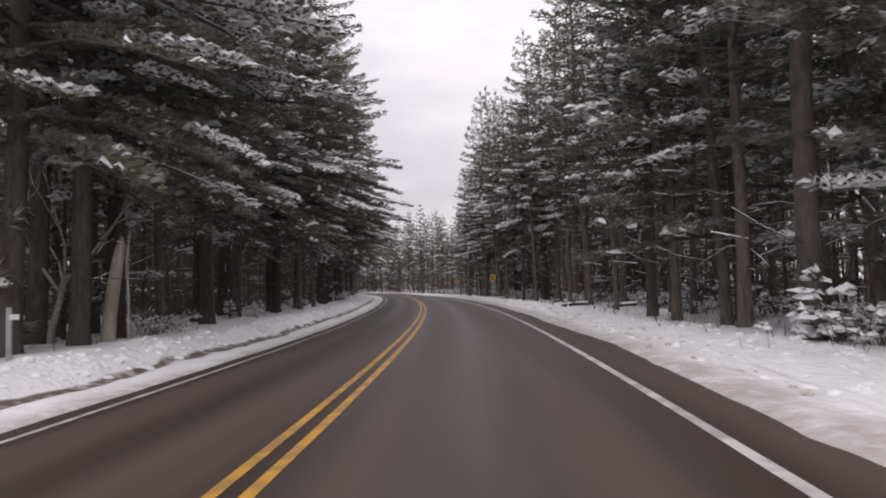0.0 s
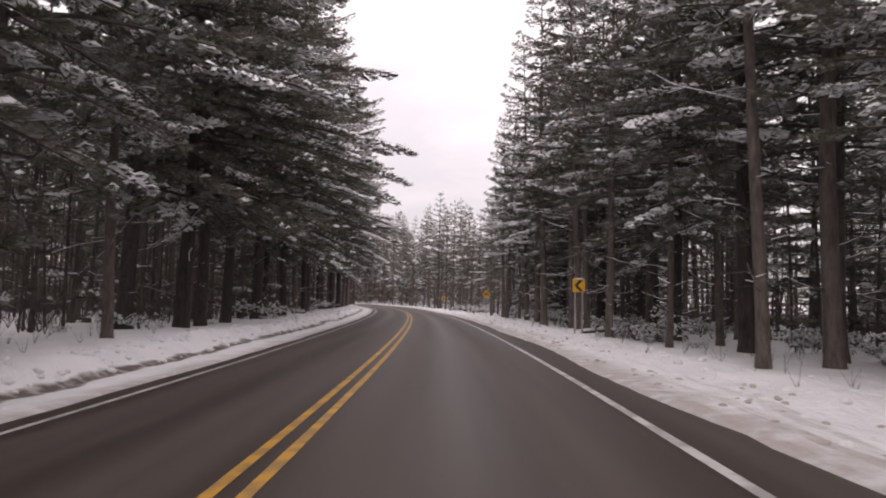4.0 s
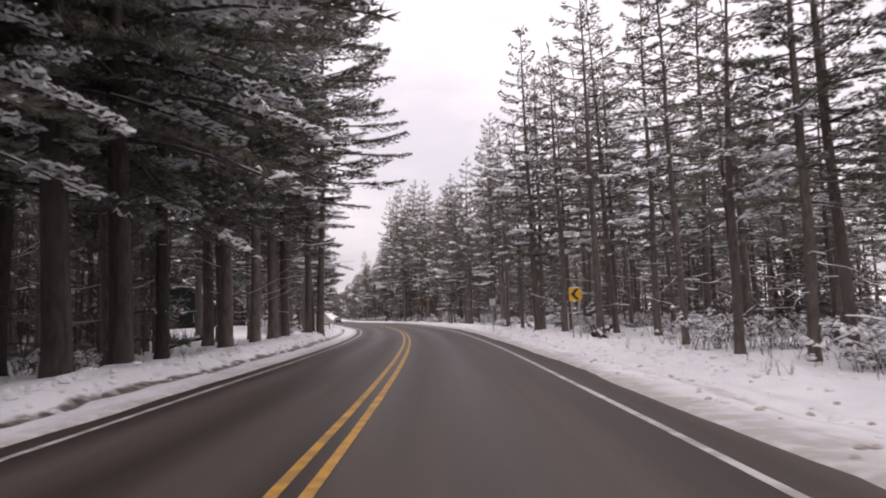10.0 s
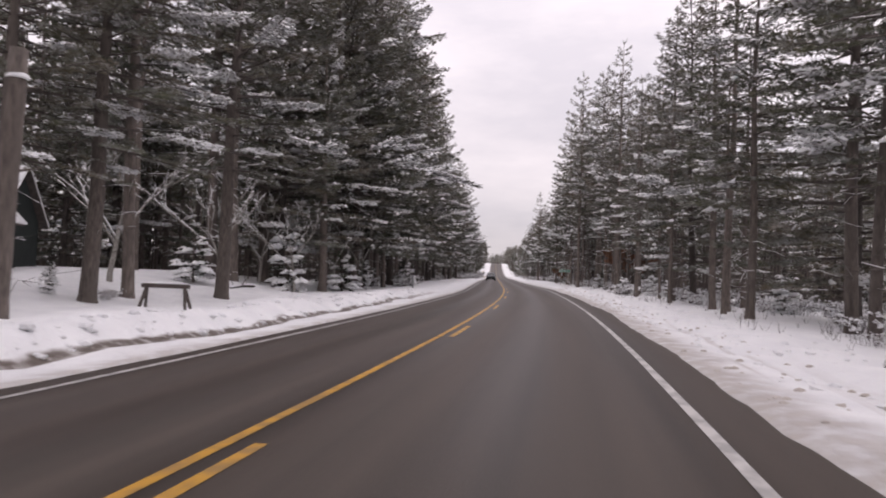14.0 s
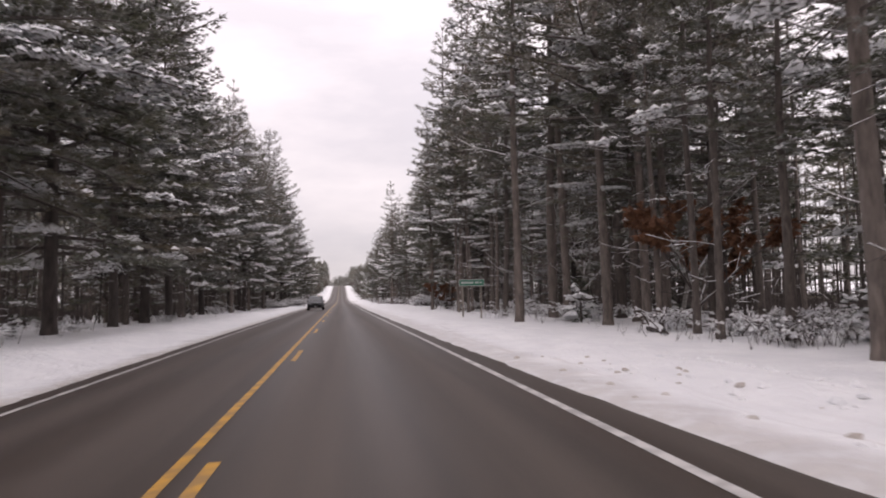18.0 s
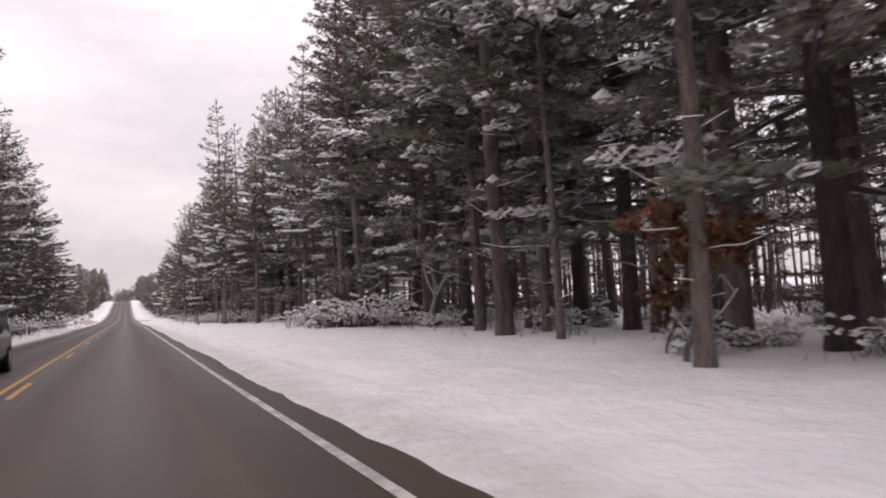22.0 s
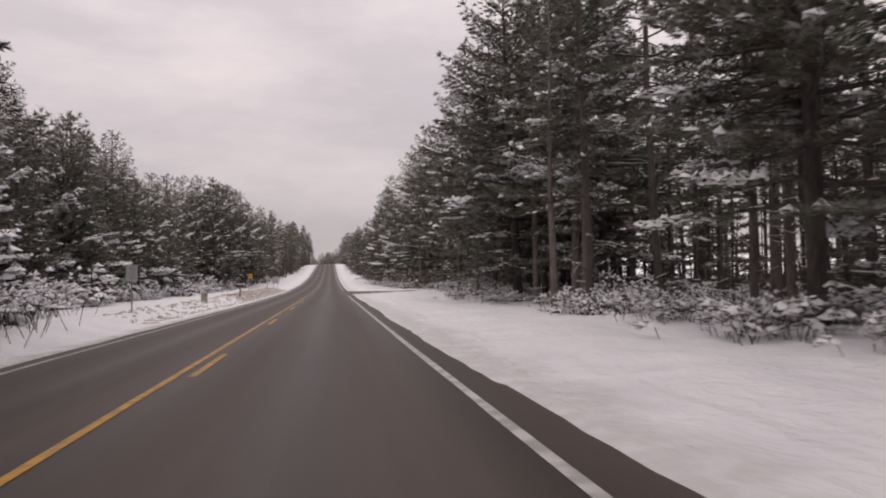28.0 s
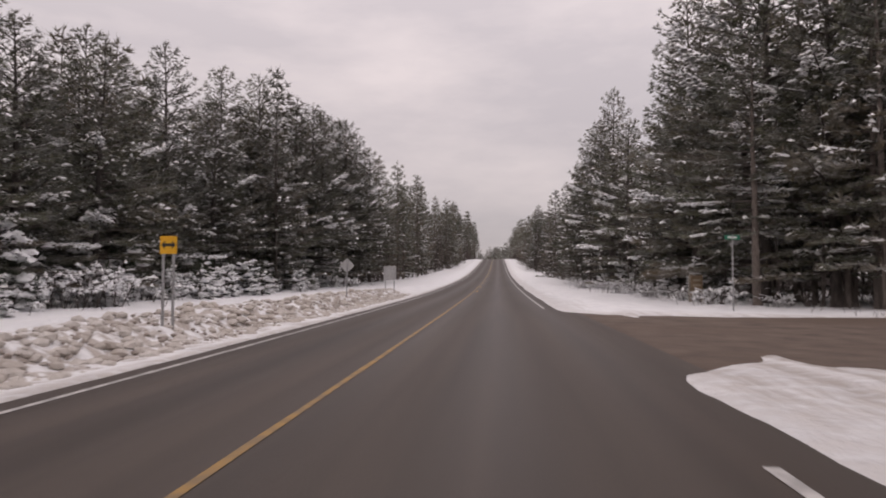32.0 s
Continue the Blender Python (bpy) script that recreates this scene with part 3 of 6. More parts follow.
# ---- trees ----
class Geo:
    """Vertices and faces of one part, gathered piece by piece."""

    def __init__(self):
        self.v, self.f = [], []

    def tube(self, pts, radii, n=5, twist=0.0):
        ring = []
        for i, (p, r) in enumerate(zip(pts, radii)):
            d = (pts[min(i + 1, len(pts) - 1)] - pts[max(i - 1, 0)]).normalized()
            a = d.cross(Vector((0.31, 0.95, 0.07))).normalized()
            b = d.cross(a)
            k = len(self.v)
            for j in range(n):
                w = 2 * math.pi * j / n + twist
                self.v.append(p + (a * math.cos(w) + b * math.sin(w)) * r)
            ring.append(k)
        for k, q in zip(ring, ring[1:]):
            for j in range(n):
                self.f.append((k + j, k + (j + 1) % n, q + (j + 1) % n, q + j))
        self.f.append(tuple(ring[-1] + j for j in range(n)))

    def spray(self, p, d, size, wide, count, rnd, spread=0.8):
        """A tuft: slim pointed blades from one point."""
        for _ in range(count):
            q = (d + Vector((rnd.uniform(-spread, spread), rnd.uniform(-spread, spread), rnd.uniform(-spread, spread) * 0.7))).normalized()
            side = q.cross(Vector((rnd.uniform(-1, 1), rnd.uniform(-1, 1), rnd.uniform(-1, 1)))).normalized() * wide * 0.5
            ln = size * rnd.uniform(0.65, 1.15)
            k = len(self.v)
            self.v += [p - side, p + side, p + q * ln]
            self.f.append((k, k + 1, k + 2))

    def pat(self, p, d, long, wide, high, rnd, n=6):
        """A low pillow of snow that lies along d."""
        d = Vector((d.x, d.y, d.z * 0.6)).normalized()
        e = d.cross(Vector((0, 0, 1))).normalized()
        k = len(self.v)
        self.v.append(p + Vector((0, 0, high)) + d * long * rnd.uniform(-0.3, 0.3))
        for j in range(n):
            w = 2 * math.pi * j / n + rnd.uniform(-0.35, 0.35)
            s = rnd.uniform(0.6, 1.2)
            self.v.append(p + d * math.cos(w) * long * s + e * math.sin(w) * wide * s - Vector((0, 0, high * rnd.uniform(0.0, 1.6))))
        for j in range(n):
            self.f.append((k, k + 1 + j, k + 1 + (j + 1) % n))

    def ridge(self, pts, r):
        """A thread of snow along a bare branch."""
        k = len(self.v)
        for i, p in enumerate(pts):
            d = (pts[min(i + 1, len(pts) - 1)] - pts[max(i - 1, 0)]).normalized()
            e = d.cross(Vector((0, 0, 1))).normalized() * r
            self.v += [p - e, p + Vector((0, 0, r * 1.6)), p + e]
        for i in range(len(pts) - 1):
            a = k + 3 * i
            self.f += [(a, a + 1, a + 4, a + 3), (a + 1, a + 2, a + 5, a + 4)]


def bough(g, base, az, reach, lift, droop, live, rnd, snow, step, tuft, wide, blades, lean_tip=0.10, thick=0.03, pad=1.0):
    """One limb with its needles and its snow."""
    out = Vector((math.cos(az), math.sin(az), 0))
    side = Vector((-out.y, out.x, 0))
    bend = rnd.uniform(-0.15, 0.15) * (3 if live >= 1 else 1)

    def axis(u):
        return base + out * reach * u + side * bend * reach * u * u + Vector((0, 0, reach * (lift * u - droop * u * u + lean_tip * u ** 3)))

    pts = [axis(u) for u in (0, 0.35, 0.7, 1.0)]
    if live >= 1:
        kink = [Vector((0, 0, 0))] + [Vector((rnd.uniform(-1, 1), rnd.uniform(-1, 1), rnd.uniform(-1, 0.7))) * reach * 0.06 for _ in range(3)]
        pts = [p + k for p, k in zip(pts, kink)]
    g["limbs"].tube(pts, [thick, thick * 0.75, thick * 0.45, 0.008], 3)
    if live >= 1:
        if rnd.random() < snow * 1.1:
            g["snow"].ridge([p + Vector((0, 0, thick * 0.4)) for p in pts[rnd.randrange(2):]], rnd.uniform(0.007, 0.017))
        for _ in range(2):
            u = rnd.uniform(0.35, 0.9)
            p = axis(u)
            q = p + (out * rnd.uniform(0.3, 0.8) + side * rnd.choice((-1, 1)) * rnd.uniform(0.3, 0.8) + Vector((0, 0, rnd.uniform(-0.1, 0.3)))) * reach * 0.3
            g["limbs"].tube([p, q], [thick * 0.4, 0.006], 3)
            if rnd.random() < snow:
                g["snow"].ridge([p + Vector((0, 0, 0.01)), q], 0.011)
        return
    # the snow lies in one long cushion towards the tip of a laden limb, elsewhere in scraps
    laden = rnd.random() < snow * 0.8
    heart, half = rnd.uniform(0.62, 0.95), rnd.uniform(0.16, 0.36)
    if laden:
        g["snow"].ridge([axis(live + (0.97 - live) * q) + Vector((0, 0, thick * 0.5)) for q in (0.0, 0.35, 0.7, 1.0)], rnd.uniform(0.012, 0.028) * min(1.8, tuft / 0.30))
    u = live
    while u <= 1.0:
        wing = min(0.36 * reach * max(0.0, 1 - u) ** 0.75 + 0.45 * tuft, 0.34 * reach, 1.05)
        o = axis(u)
        for k in (-1, 1):
            long = wing * rnd.uniform(0.7, 1.15)
            d = (out * rnd.uniform(0.6, 0.95) + side * k * rnd.uniform(0.55, 0.9)).normalized()
            n = max(1, int(long / (0.85 * tuft) + 0.5))
            for j in range(1, n + 1):
                t = j / n
                p = o + d * long * t + Vector((0, 0, rnd.uniform(-0.05, 0.05) - 0.16 * long * t * t))
                g["foliage"].spray(p - d * tuft * 0.3, d + Vector((0, 0, 0.14)), tuft, wide, blades, rnd, 0.58)
                if rnd.random() < ((1.0 if abs(u - heart) < half else 0.10) if laden else 0.03):
                    g["snow"].pat(p + Vector((rnd.uniform(-0.1, 0.1) * tuft, rnd.uniform(-0.1, 0.1) * tuft, tuft * 0.16)), d, pad * tuft * rnd.uniform(0.55, 1.05), pad * tuft * rnd.uniform(0.36, 0.66), pad * tuft * rnd.uniform(0.18, 0.32), rnd, 6)
        u += step / reach
    g["foliage"].spray(axis(0.96), axis(1.0) - axis(0.9) + Vector((0, 0, 0.1)), tuft * 1.1, wide, blades + 2, rnd, 0.35)


def pine(seed, high, stem, crown, reach, snow=0.35, gap=0.8, arms=4, step=0.22, tuft=0.27, wide=0.044, blades=10, dead=0.5, droop=0.22, bias=0.25, live=0.30, shape=0.8, top_lift=0.5, low=False, pad=1.0):
    """A pine with its four parts. crown: height at which the live limbs begin; bias: longer limbs towards +x."""
    rnd = random.Random(seed)
    g = {"trunk": Geo(), "limbs": Geo(), "foliage": Geo(), "snow": Geo()}
    lean = Vector((rnd.uniform(-0.35, 0.35), rnd.uniform(-0.35, 0.35), 0)) * high / 20
    spine = lambda z: lean * max(0.0, z / high) ** 1.5 + Vector((0.06 * math.sin(z * 0.5 + seed), 0.06 * math.cos(z * 0.4), z))  # noqa: E731
    zs = [-0.25, 0.0, 0.35, 1.2, high * 0.2, high * 0.4, high * 0.6, high * 0.8, high]
    rs = [stem * 1.35, stem * 1.2, stem * 1.02, stem * 0.95, stem * 0.84, stem * 0.68, stem * 0.48, stem * 0.26, 0.02]
    g["trunk"].tube([spine(z) for z in zs], rs, 5 if low else 10)
    z, az = crown, rnd.uniform(0, 6)
    while z < high - 0.25:
        t = (z - crown) / (high - crown)
        for k in range(arms):
            az += 2 * math.pi / arms + rnd.uniform(-0.45, 0.45)
            size = reach * (1 - t) ** shape * rnd.uniform(0.65, 1.1) * (1 + bias * math.cos(az)) + 0.3
            if t < 0.12:
                size *= 0.75
            bough(g, spine(z + rnd.uniform(-0.2, 0.2)), az, size, -0.02 + top_lift * t, droop * (1 - t), live, rnd, snow * (1.15 - 0.8 * t), step, tuft, wide, blades, thick=0.018 + 0.012 * size, pad=pad)
        az += 0.7
        z += gap * rnd.uniform(0.8, 1.2)
    g["foliage"].spray(spine(high - 0.15), Vector((0, 0, 1)), 0.7, 0.09, 6, rnd, 0.5)
    z = 1.6
    while dead and z < crown + 1.5:
        for _ in range(2):
            bough(g, spine(z), rnd.uniform(0, 6.3), rnd.uniform(0.5, 2.7), rnd.uniform(-0.2, 0.45), rnd.uniform(-0.2, 0.5), 1.0, rnd, snow, step, tuft, wide, blades, thick=rnd.uniform(0.012, 0.024))
        z += rnd.uniform(0.35, 0.9) / dead
    return g


PARTS = (("trunk", BARK), ("limbs", TWIG), ("foliage", NEEDLE), ("snow", SNOW_ON))


def tree_thing(name, g, label, mats=None, group="roadside trees"):
    ob = thing(name, Matrix(), label, "tree", group)
    for key, mat in PARTS:
        if g[key].f:
            use = (mats or {}).get(key, mat)
            nm = {"trunk": "trunk", "limbs": "branchwork", "foliage": "crown", "snow": "snow_load"}[key]
            part(nm, mesh(nm, g[key].v, g[key].f, use, smooth=key in ("snow", "trunk")), None, ob)["kind"] = "" if key == "trunk" else "stuff"
    return ob


def bare_tree(seed, high, stem, fork, snow=0.6, leaves=False):
    """A leafless broadleaf tree: forked limbs and twigs with threads of snow."""
    rnd = random.Random(seed)
    g = {"trunk": Geo(), "limbs": Geo(), "foliage": Geo(), "snow": Geo()}
    top = Vector((rnd.uniform(-0.4, 0.4), rnd.uniform(-0.4, 0.4), fork))
    g["trunk"].tube([Vector((0, 0, -0.2)), Vector((0, 0, 0.4)), top * 0.6, top], [stem * 1.3, stem, stem * 0.85, stem * 0.7], 9)

    def grow(p, d, ln, r, depth):
        q = p + d * ln * 0.5 + Vector((rnd.uniform(-1, 1), rnd.uniform(-1, 1), 0)) * ln * 0.06
        e = p + d * ln
        g["limbs"].tube([p, q, e], [r, r * 0.8, r * 0.55], 5 if depth > 1 else 3)
        if rnd.random() < snow:
            g["snow"].ridge([p + Vector((0, 0, r * 0.8)), q + Vector((0, 0, r * 0.7)), e + Vector((0, 0, r * 0.5))], max(0.015, r * 0.6))
        if leaves and depth <= 1:
            for _ in range(10):
                g["foliage"].spray(p + d * ln * rnd.uniform(0.2, 1.1), Vector((rnd.uniform(-1, 1), rnd.uniform(-1, 1), -0.3)), 0.34, 0.20, 5, rnd)
        if depth:
            for _ in range(rnd.choice((2, 3, 3))):
                w = (d + Vector((rnd.uniform(-0.8, 0.8), rnd.uniform(-0.8, 0.8), rnd.uniform(-0.2, 0.55)))).normalized()
                grow(e - d * ln * rnd.uniform(0, 0.35), w, ln * rnd.uniform(0.55, 0.8), r * 0.55, depth - 1)

    for k in range(4):
        a = k * 1.6 + rnd.uniform(-0.4, 0.4)
        grow(top - Vector((0, 0, 0.3 * k)), Vector((math.cos(a) * 0.6, math.sin(a) * 0.6, rnd.uniform(0.5, 1.0))).normalized(), (high - fork) * rnd.uniform(0.35, 0.5), stem * 0.5, 3)
    return g


def shrub(seed, high, snowy=0.62, mat=None):
    """A low snow-laden bush of arching twigs."""
    rnd = random.Random(seed)
    g = {"trunk": Geo(), "limbs": Geo(), "foliage": Geo(), "snow": Geo()}
    for _ in range(46):
        a, ln = rnd.uniform(0, 6.3), high * rnd.uniform(0.5, 1.15)
        d = Vector((math.cos(a), math.sin(a), 0))
        o = Vector((rnd.gauss(0, 0.45), rnd.gauss(0, 0.45), 0)) * high
        pts = [o + Vector((0, 0, -0.05)), o + d * ln * 0.25 + Vector((0, 0, ln * 0.55)), o + d * ln * 0.75 + Vector((0, 0, ln * rnd.uniform(0.35, 0.85)))]
        g["limbs"].tube(pts, [0.009, 0.007, 0.004], 3)
        if rnd.random() < snowy:
            g["snow"].ridge([pts[1], (pts[1] + pts[2]) / 2 + Vector((0, 0, 0.04)), pts[2]], rnd.uniform(0.008, 0.02))
        for t in (0.15, 0.4, 0.65, 0.85, 1.0):
            p = pts[1].lerp(pts[2], t) + Vector((rnd.uniform(-0.08, 0.08), rnd.uniform(-0.08, 0.08), rnd.uniform(-0.05, 0.05)))
            g["foliage"].spray(p, d + Vector((0, 0, 0.3)), 0.24, 0.012, 5, rnd)
            if rnd.random() < snowy:
                g["snow"].pat(p, d, rnd.uniform(0.05, 0.13), rnd.uniform(0.04, 0.09), 0.045, rnd)
    return g


# one of each kind first; each is then copied to its places
KINDS = {
    # overhanging edge pines with drooping, laden limbs
    "edge": [pine(11 + i, h, 0.26, c, r, snow=0.34, droop=0.42, bias=0.30, gap=0.66, dead=0.6, shape=0.55) for i, (h, c, r) in enumerate(((23, 4.6, 5.4), (21, 4.2, 4.8), (24, 5.2, 5.7), (20, 3.8, 4.6)))],
    # tall stems with the crown high up and dead snowy branches below
    "tall": [pine(31 + i, h, 0.20, c, r, snow=0.36, droop=0.20, bias=0.15, gap=0.88, dead=0.9) for i, (h, c, r) in enumerate(((22, 6.0, 3.3), (20, 4.8, 3.0), (24, 7.5, 3.5), (18, 5.2, 2.8)))],
    # slender poles of the dense right-hand woods, crowned high up, hung with dead snowy branches
    "pole": [pine(41 + i, h, 0.155, c, r, snow=0.38, droop=0.16, bias=0.1, gap=0.80, dead=1.1, live=0.32) for i, (h, c, r) in enumerate(((22, 8.5, 2.7), (20, 7.4, 2.5), (23, 10.0, 2.8)))],
    # open old red pines, clumped tops
    "open": [pine(51 + i, h, 0.23, c, r, snow=0.14, droop=0.05, bias=0.1, gap=0.95, arms=3, live=0.42, dead=0.5, tuft=0.32, top_lift=0.35, shape=0.55) for i, (h, c, r) in enumerate(((21, 9.0, 3.0), (24, 12.0, 3.4), (19, 7.0, 3.0), (25, 9.5, 5.6)))],
    # full pines clothed nearly to the ground
    "full": [pine(71 + i, h, 0.20, c, r, snow=0.23, droop=0.16, bias=0.1, gap=0.52, dead=0.0, live=0.25, shape=0.78, top_lift=0.75) for i, (h, c, r) in enumerate(((15, 1.3, 4.6), (13, 1.0, 4.3), (19, 2.4, 4.9), (11, 0.8, 3.5)))],
    # stout old pines of the clearing
    "great": [pine(81 + i, h, 0.40, c, r, snow=0.42, droop=0.22, bias=0.4, gap=0.80, dead=0.5, shape=0.55) for i, (h, c, r) in enumerate(((27, 7.5, 5.6), (25, 6.5, 5.2), (27, 9.0, 7.4)))],
    # young snow-laden pines
    "young": [pine(91 + i, h, 0.07, 0.35, r, snow=0.95, droop=0.30, bias=0.0, gap=0.5, arms=5, dead=0.0, live=0.2, step=0.20, tuft=0.26, wide=0.040, pad=1.9) for i, (h, r) in enumerate(((4.5, 1.5), (3.2, 1.2), (6.5, 1.9)))],
}
LABELS = {
    "edge": "tall dark pine with drooping snow-laden limbs",
    "tall": "straight pine with dead snowy lower branches",
    "pole": "slender pine pole with snow-lined dead branches",
    "open": "old pine with long bare trunk, open crown",
    "full": "dense dark pine branched nearly to the ground",
    "great": "stout old pine with thick bare lower trunk",
    "young": "young pine bent under thick fresh snow",
}
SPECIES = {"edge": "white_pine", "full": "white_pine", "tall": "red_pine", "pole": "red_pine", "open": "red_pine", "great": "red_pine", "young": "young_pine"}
TOPS = {kind: [max(v.z for v in g["trunk"].v) for g in geos] for kind, geos in KINDS.items()}
MASTER = {}
for kind, geos in KINDS.items():
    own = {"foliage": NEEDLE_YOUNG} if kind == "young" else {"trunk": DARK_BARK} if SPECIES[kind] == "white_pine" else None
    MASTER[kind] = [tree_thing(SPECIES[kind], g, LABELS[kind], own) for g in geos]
used = set()


def plant(kind, s, lat, rnd, scale=None, variant=None, sink=0.0, which=None, factor=1.0):
    """Plants a copy of a master tree, its long limbs towards the road."""
    table = which or MASTER
    i = rnd.randrange(len(table[kind])) if variant is None else variant
    if kind in TOPS and variant is None and scale is None:
        goal = along(TALL_LEFT if lat < 0 else TALL_RIGHT, s)
        near = [j for j, top in enumerate(TOPS[kind]) if 0.7 < goal / top < 1.25]
        i = near[i % len(near)] if near else min(range(len(TOPS[kind])), key=lambda j: abs(TOPS[kind][j] - goal))
    src = table[kind][i]
    k = scale or factor * rnd.uniform(0.85, 1.12) * along(TALL_LEFT if lat < 0 else TALL_RIGHT, s) / TOPS[kind][i]
    turn = (180 if lat > 0 else 0) + facing(s) + rnd.uniform(-65, 65)
    m = Matrix.Translation(floor_at(s, lat) - Vector((0, 0, sink))) @ pose(0, 0, 0, rnd.uniform(-1.5, 1.5), rnd.uniform(-1.5, 1.5), turn) @ Matrix.Diagonal((k, k, k, 1))
    if id(src) not in used:
        used.add(id(src))
        src.matrix_basis = m
        return src
    return copy_thing(src, m)


# stems that stand out along the way: distance along the road, distance from the centre line
STEMS_A = [  # the bend, left
    (19.2, -9.3), (22.9, -9.9), (26.6, -10.1), (34.1, -11.2), (43.8, -12.6), (50.2, -8.9), (49.6, -10.9), (54.1, -9.7), (60.2, -9.4), (68.0, -9.6), (75.5, -9.9),
    (82.3, -10.9), (84.4, -10.3), (92.0, -10.0), (98.2, -11.4), (105.0, -10.3), (112.0, -10.6), (119.0, -10.8), (127.0, -10.9), (135.4, -12.3),
]
STEMS_B = [  # the bend, right
    (21.3, 9.8), (19.6, 9.6), (27.2, 11.0), (24.7, 9.4), (26.8, 9.2), (33.9, 9.7), (44.8, 9.7), (43.2, 10.5), (42.2, 10.3), (54.2, 9.1), (51.1, 10.7), (61.0, 9.3), (72.2, 8.7), (66.0, 8.6),
    (79.8, 10.0), (78.0, 12.7), (81.3, 8.6), (88.5, 9.4), (95.0, 9.8), (110.5, 9.0), (101.8, 8.8), (102.1, 9.8), (101.3, 9.2), (109.4, 10.7),
]
STEMS_C = [  # past the bend, right
    (128.7, 9.2), (131.9, 9.0), (129.5, 10.5), (143.7, 11.1), (146.5, 9.3), (152.7, 9.1), (159.5, 8.9), (164.3, 10.1), (167.2, 9.4), (160.8, 9.6), (172.2, 9.3), (180.6, 10.4), (187.7, 11.2), (198.1, 9.9),
    (194.0, 9.7), (204.0, 11.0), (208.5, 9.8), (215.0, 11.5), (222.0, 10.3), (229.0, 11.8),
]
STEMS_D = [  # round the cabin, left
    (155.0, -7.6), (152.5, -7.3), (149.0, -7.6), (145.5, -8.1),
    (148.1, -12.2), (153.3, -15.5), (161.3, -12.5), (150.0, -13.4), (155.2, -11.7), (163.3, -12.3), (165.8, -13.1), (167.0, -11.6),
    (188.8, -12.3), (201.2, -19.6), (203.0, -14.8), (223.2, -10.2), (204.0, -16.5), (216.5, -13.5),
]
STEMS_E = [  # the straight, right
    (235.2, 15.0), (234.0, 16.8), (251.9, 13.3), (248.8, 13.1), (257.0, 16.2), (261.8, 10.3), (264.1, 13.7), (272.5, 12.3), (271.7, 13.2), (267.4, 17.7), (263.8, 16.8), (269.4, 15.6), (286.1, 11.3),
    (290.1, 12.3), (288.5, 13.0), (277.4, 12.8), (289.0, 14.6), (284.6, 11.9), (289.6, 19.0), (298.5, 10.8), (281.0, 13.4), (315.6, 15.5), (311.4, 14.2), (306.7, 17.1), (324.4, 17.5), (301.5, 14.8),
]
STEMS_F = [  # the straight, right, further on
    (335.1, 15.4), (343.0, 15.6), (349.7, 16.3), (355.8, 17.3), (351.7, 20.7), (360.0, 13.8), (365.7, 11.5), (373.6, 12.2), (372.0, 13.1), (370.2, 13.6), (370.7, 15.6), (369.9, 17.2), (372.8, 16.6), (377.6, 14.2), (394.9, 13.4), (394.7, 15.0), (403.0, 14.6), (403.3, 12.0), (384.0, 13.5), (389.0, 12.6), (421.6, 11.5), (425.2, 13.9),
    (412.0, 12.5), (432.1, 12.4), (435.0, 15.2), (442.1, 19.0), (464.0, 19.0), (471.6, 17.7),
]
rnd = random.Random(5)
taken = []
for stems, pick in ((STEMS_A, ("edge", "edge", "tall")), (STEMS_B, ("pole", "tall", "pole")), (STEMS_C, ("tall", "open", "tall")), (STEMS_D, ("tall", "open", "tall")), (STEMS_E, ("pole", "tall", "pole")), (STEMS_F, ("tall", "pole", "tall"))):
    for i, (s, lat) in enumerate(stems):
        plant(pick[i % 3], s, lat, rnd)
        taken.append((s, lat))
for s, lat, k, v in ((168.2, -15.6, 0.8, 1), (153.6, -7.5, 0.8, 0), (184.4, -13.4, 0.78, 1), (186.3, -11.9, 0.82, 0), (194.1, -11.3, 0.92, 0), (207.5, -11.0, 0.85, 1), (283.9, 16.0, 0.85, 1), (258.5, 15.4, 0.8, 0), (466.0, 13.6, 0.62, 1)):
    plant("great", s, lat, rnd, k, v)
    taken.append((s, lat))
# the bare stems before the cabin
for s, lat, k, v in ((165.0, -6.0, 1.0, 3), (165.8, -6.8, 1.1, 0), (162.4, -6.6, 0.95, 3), (167.3, -9.9, 1.05, 0), (168.6, -8.9, 1.0, 1)):
    plant("open", s, lat, rnd, k, v)
    taken.append((s, lat))
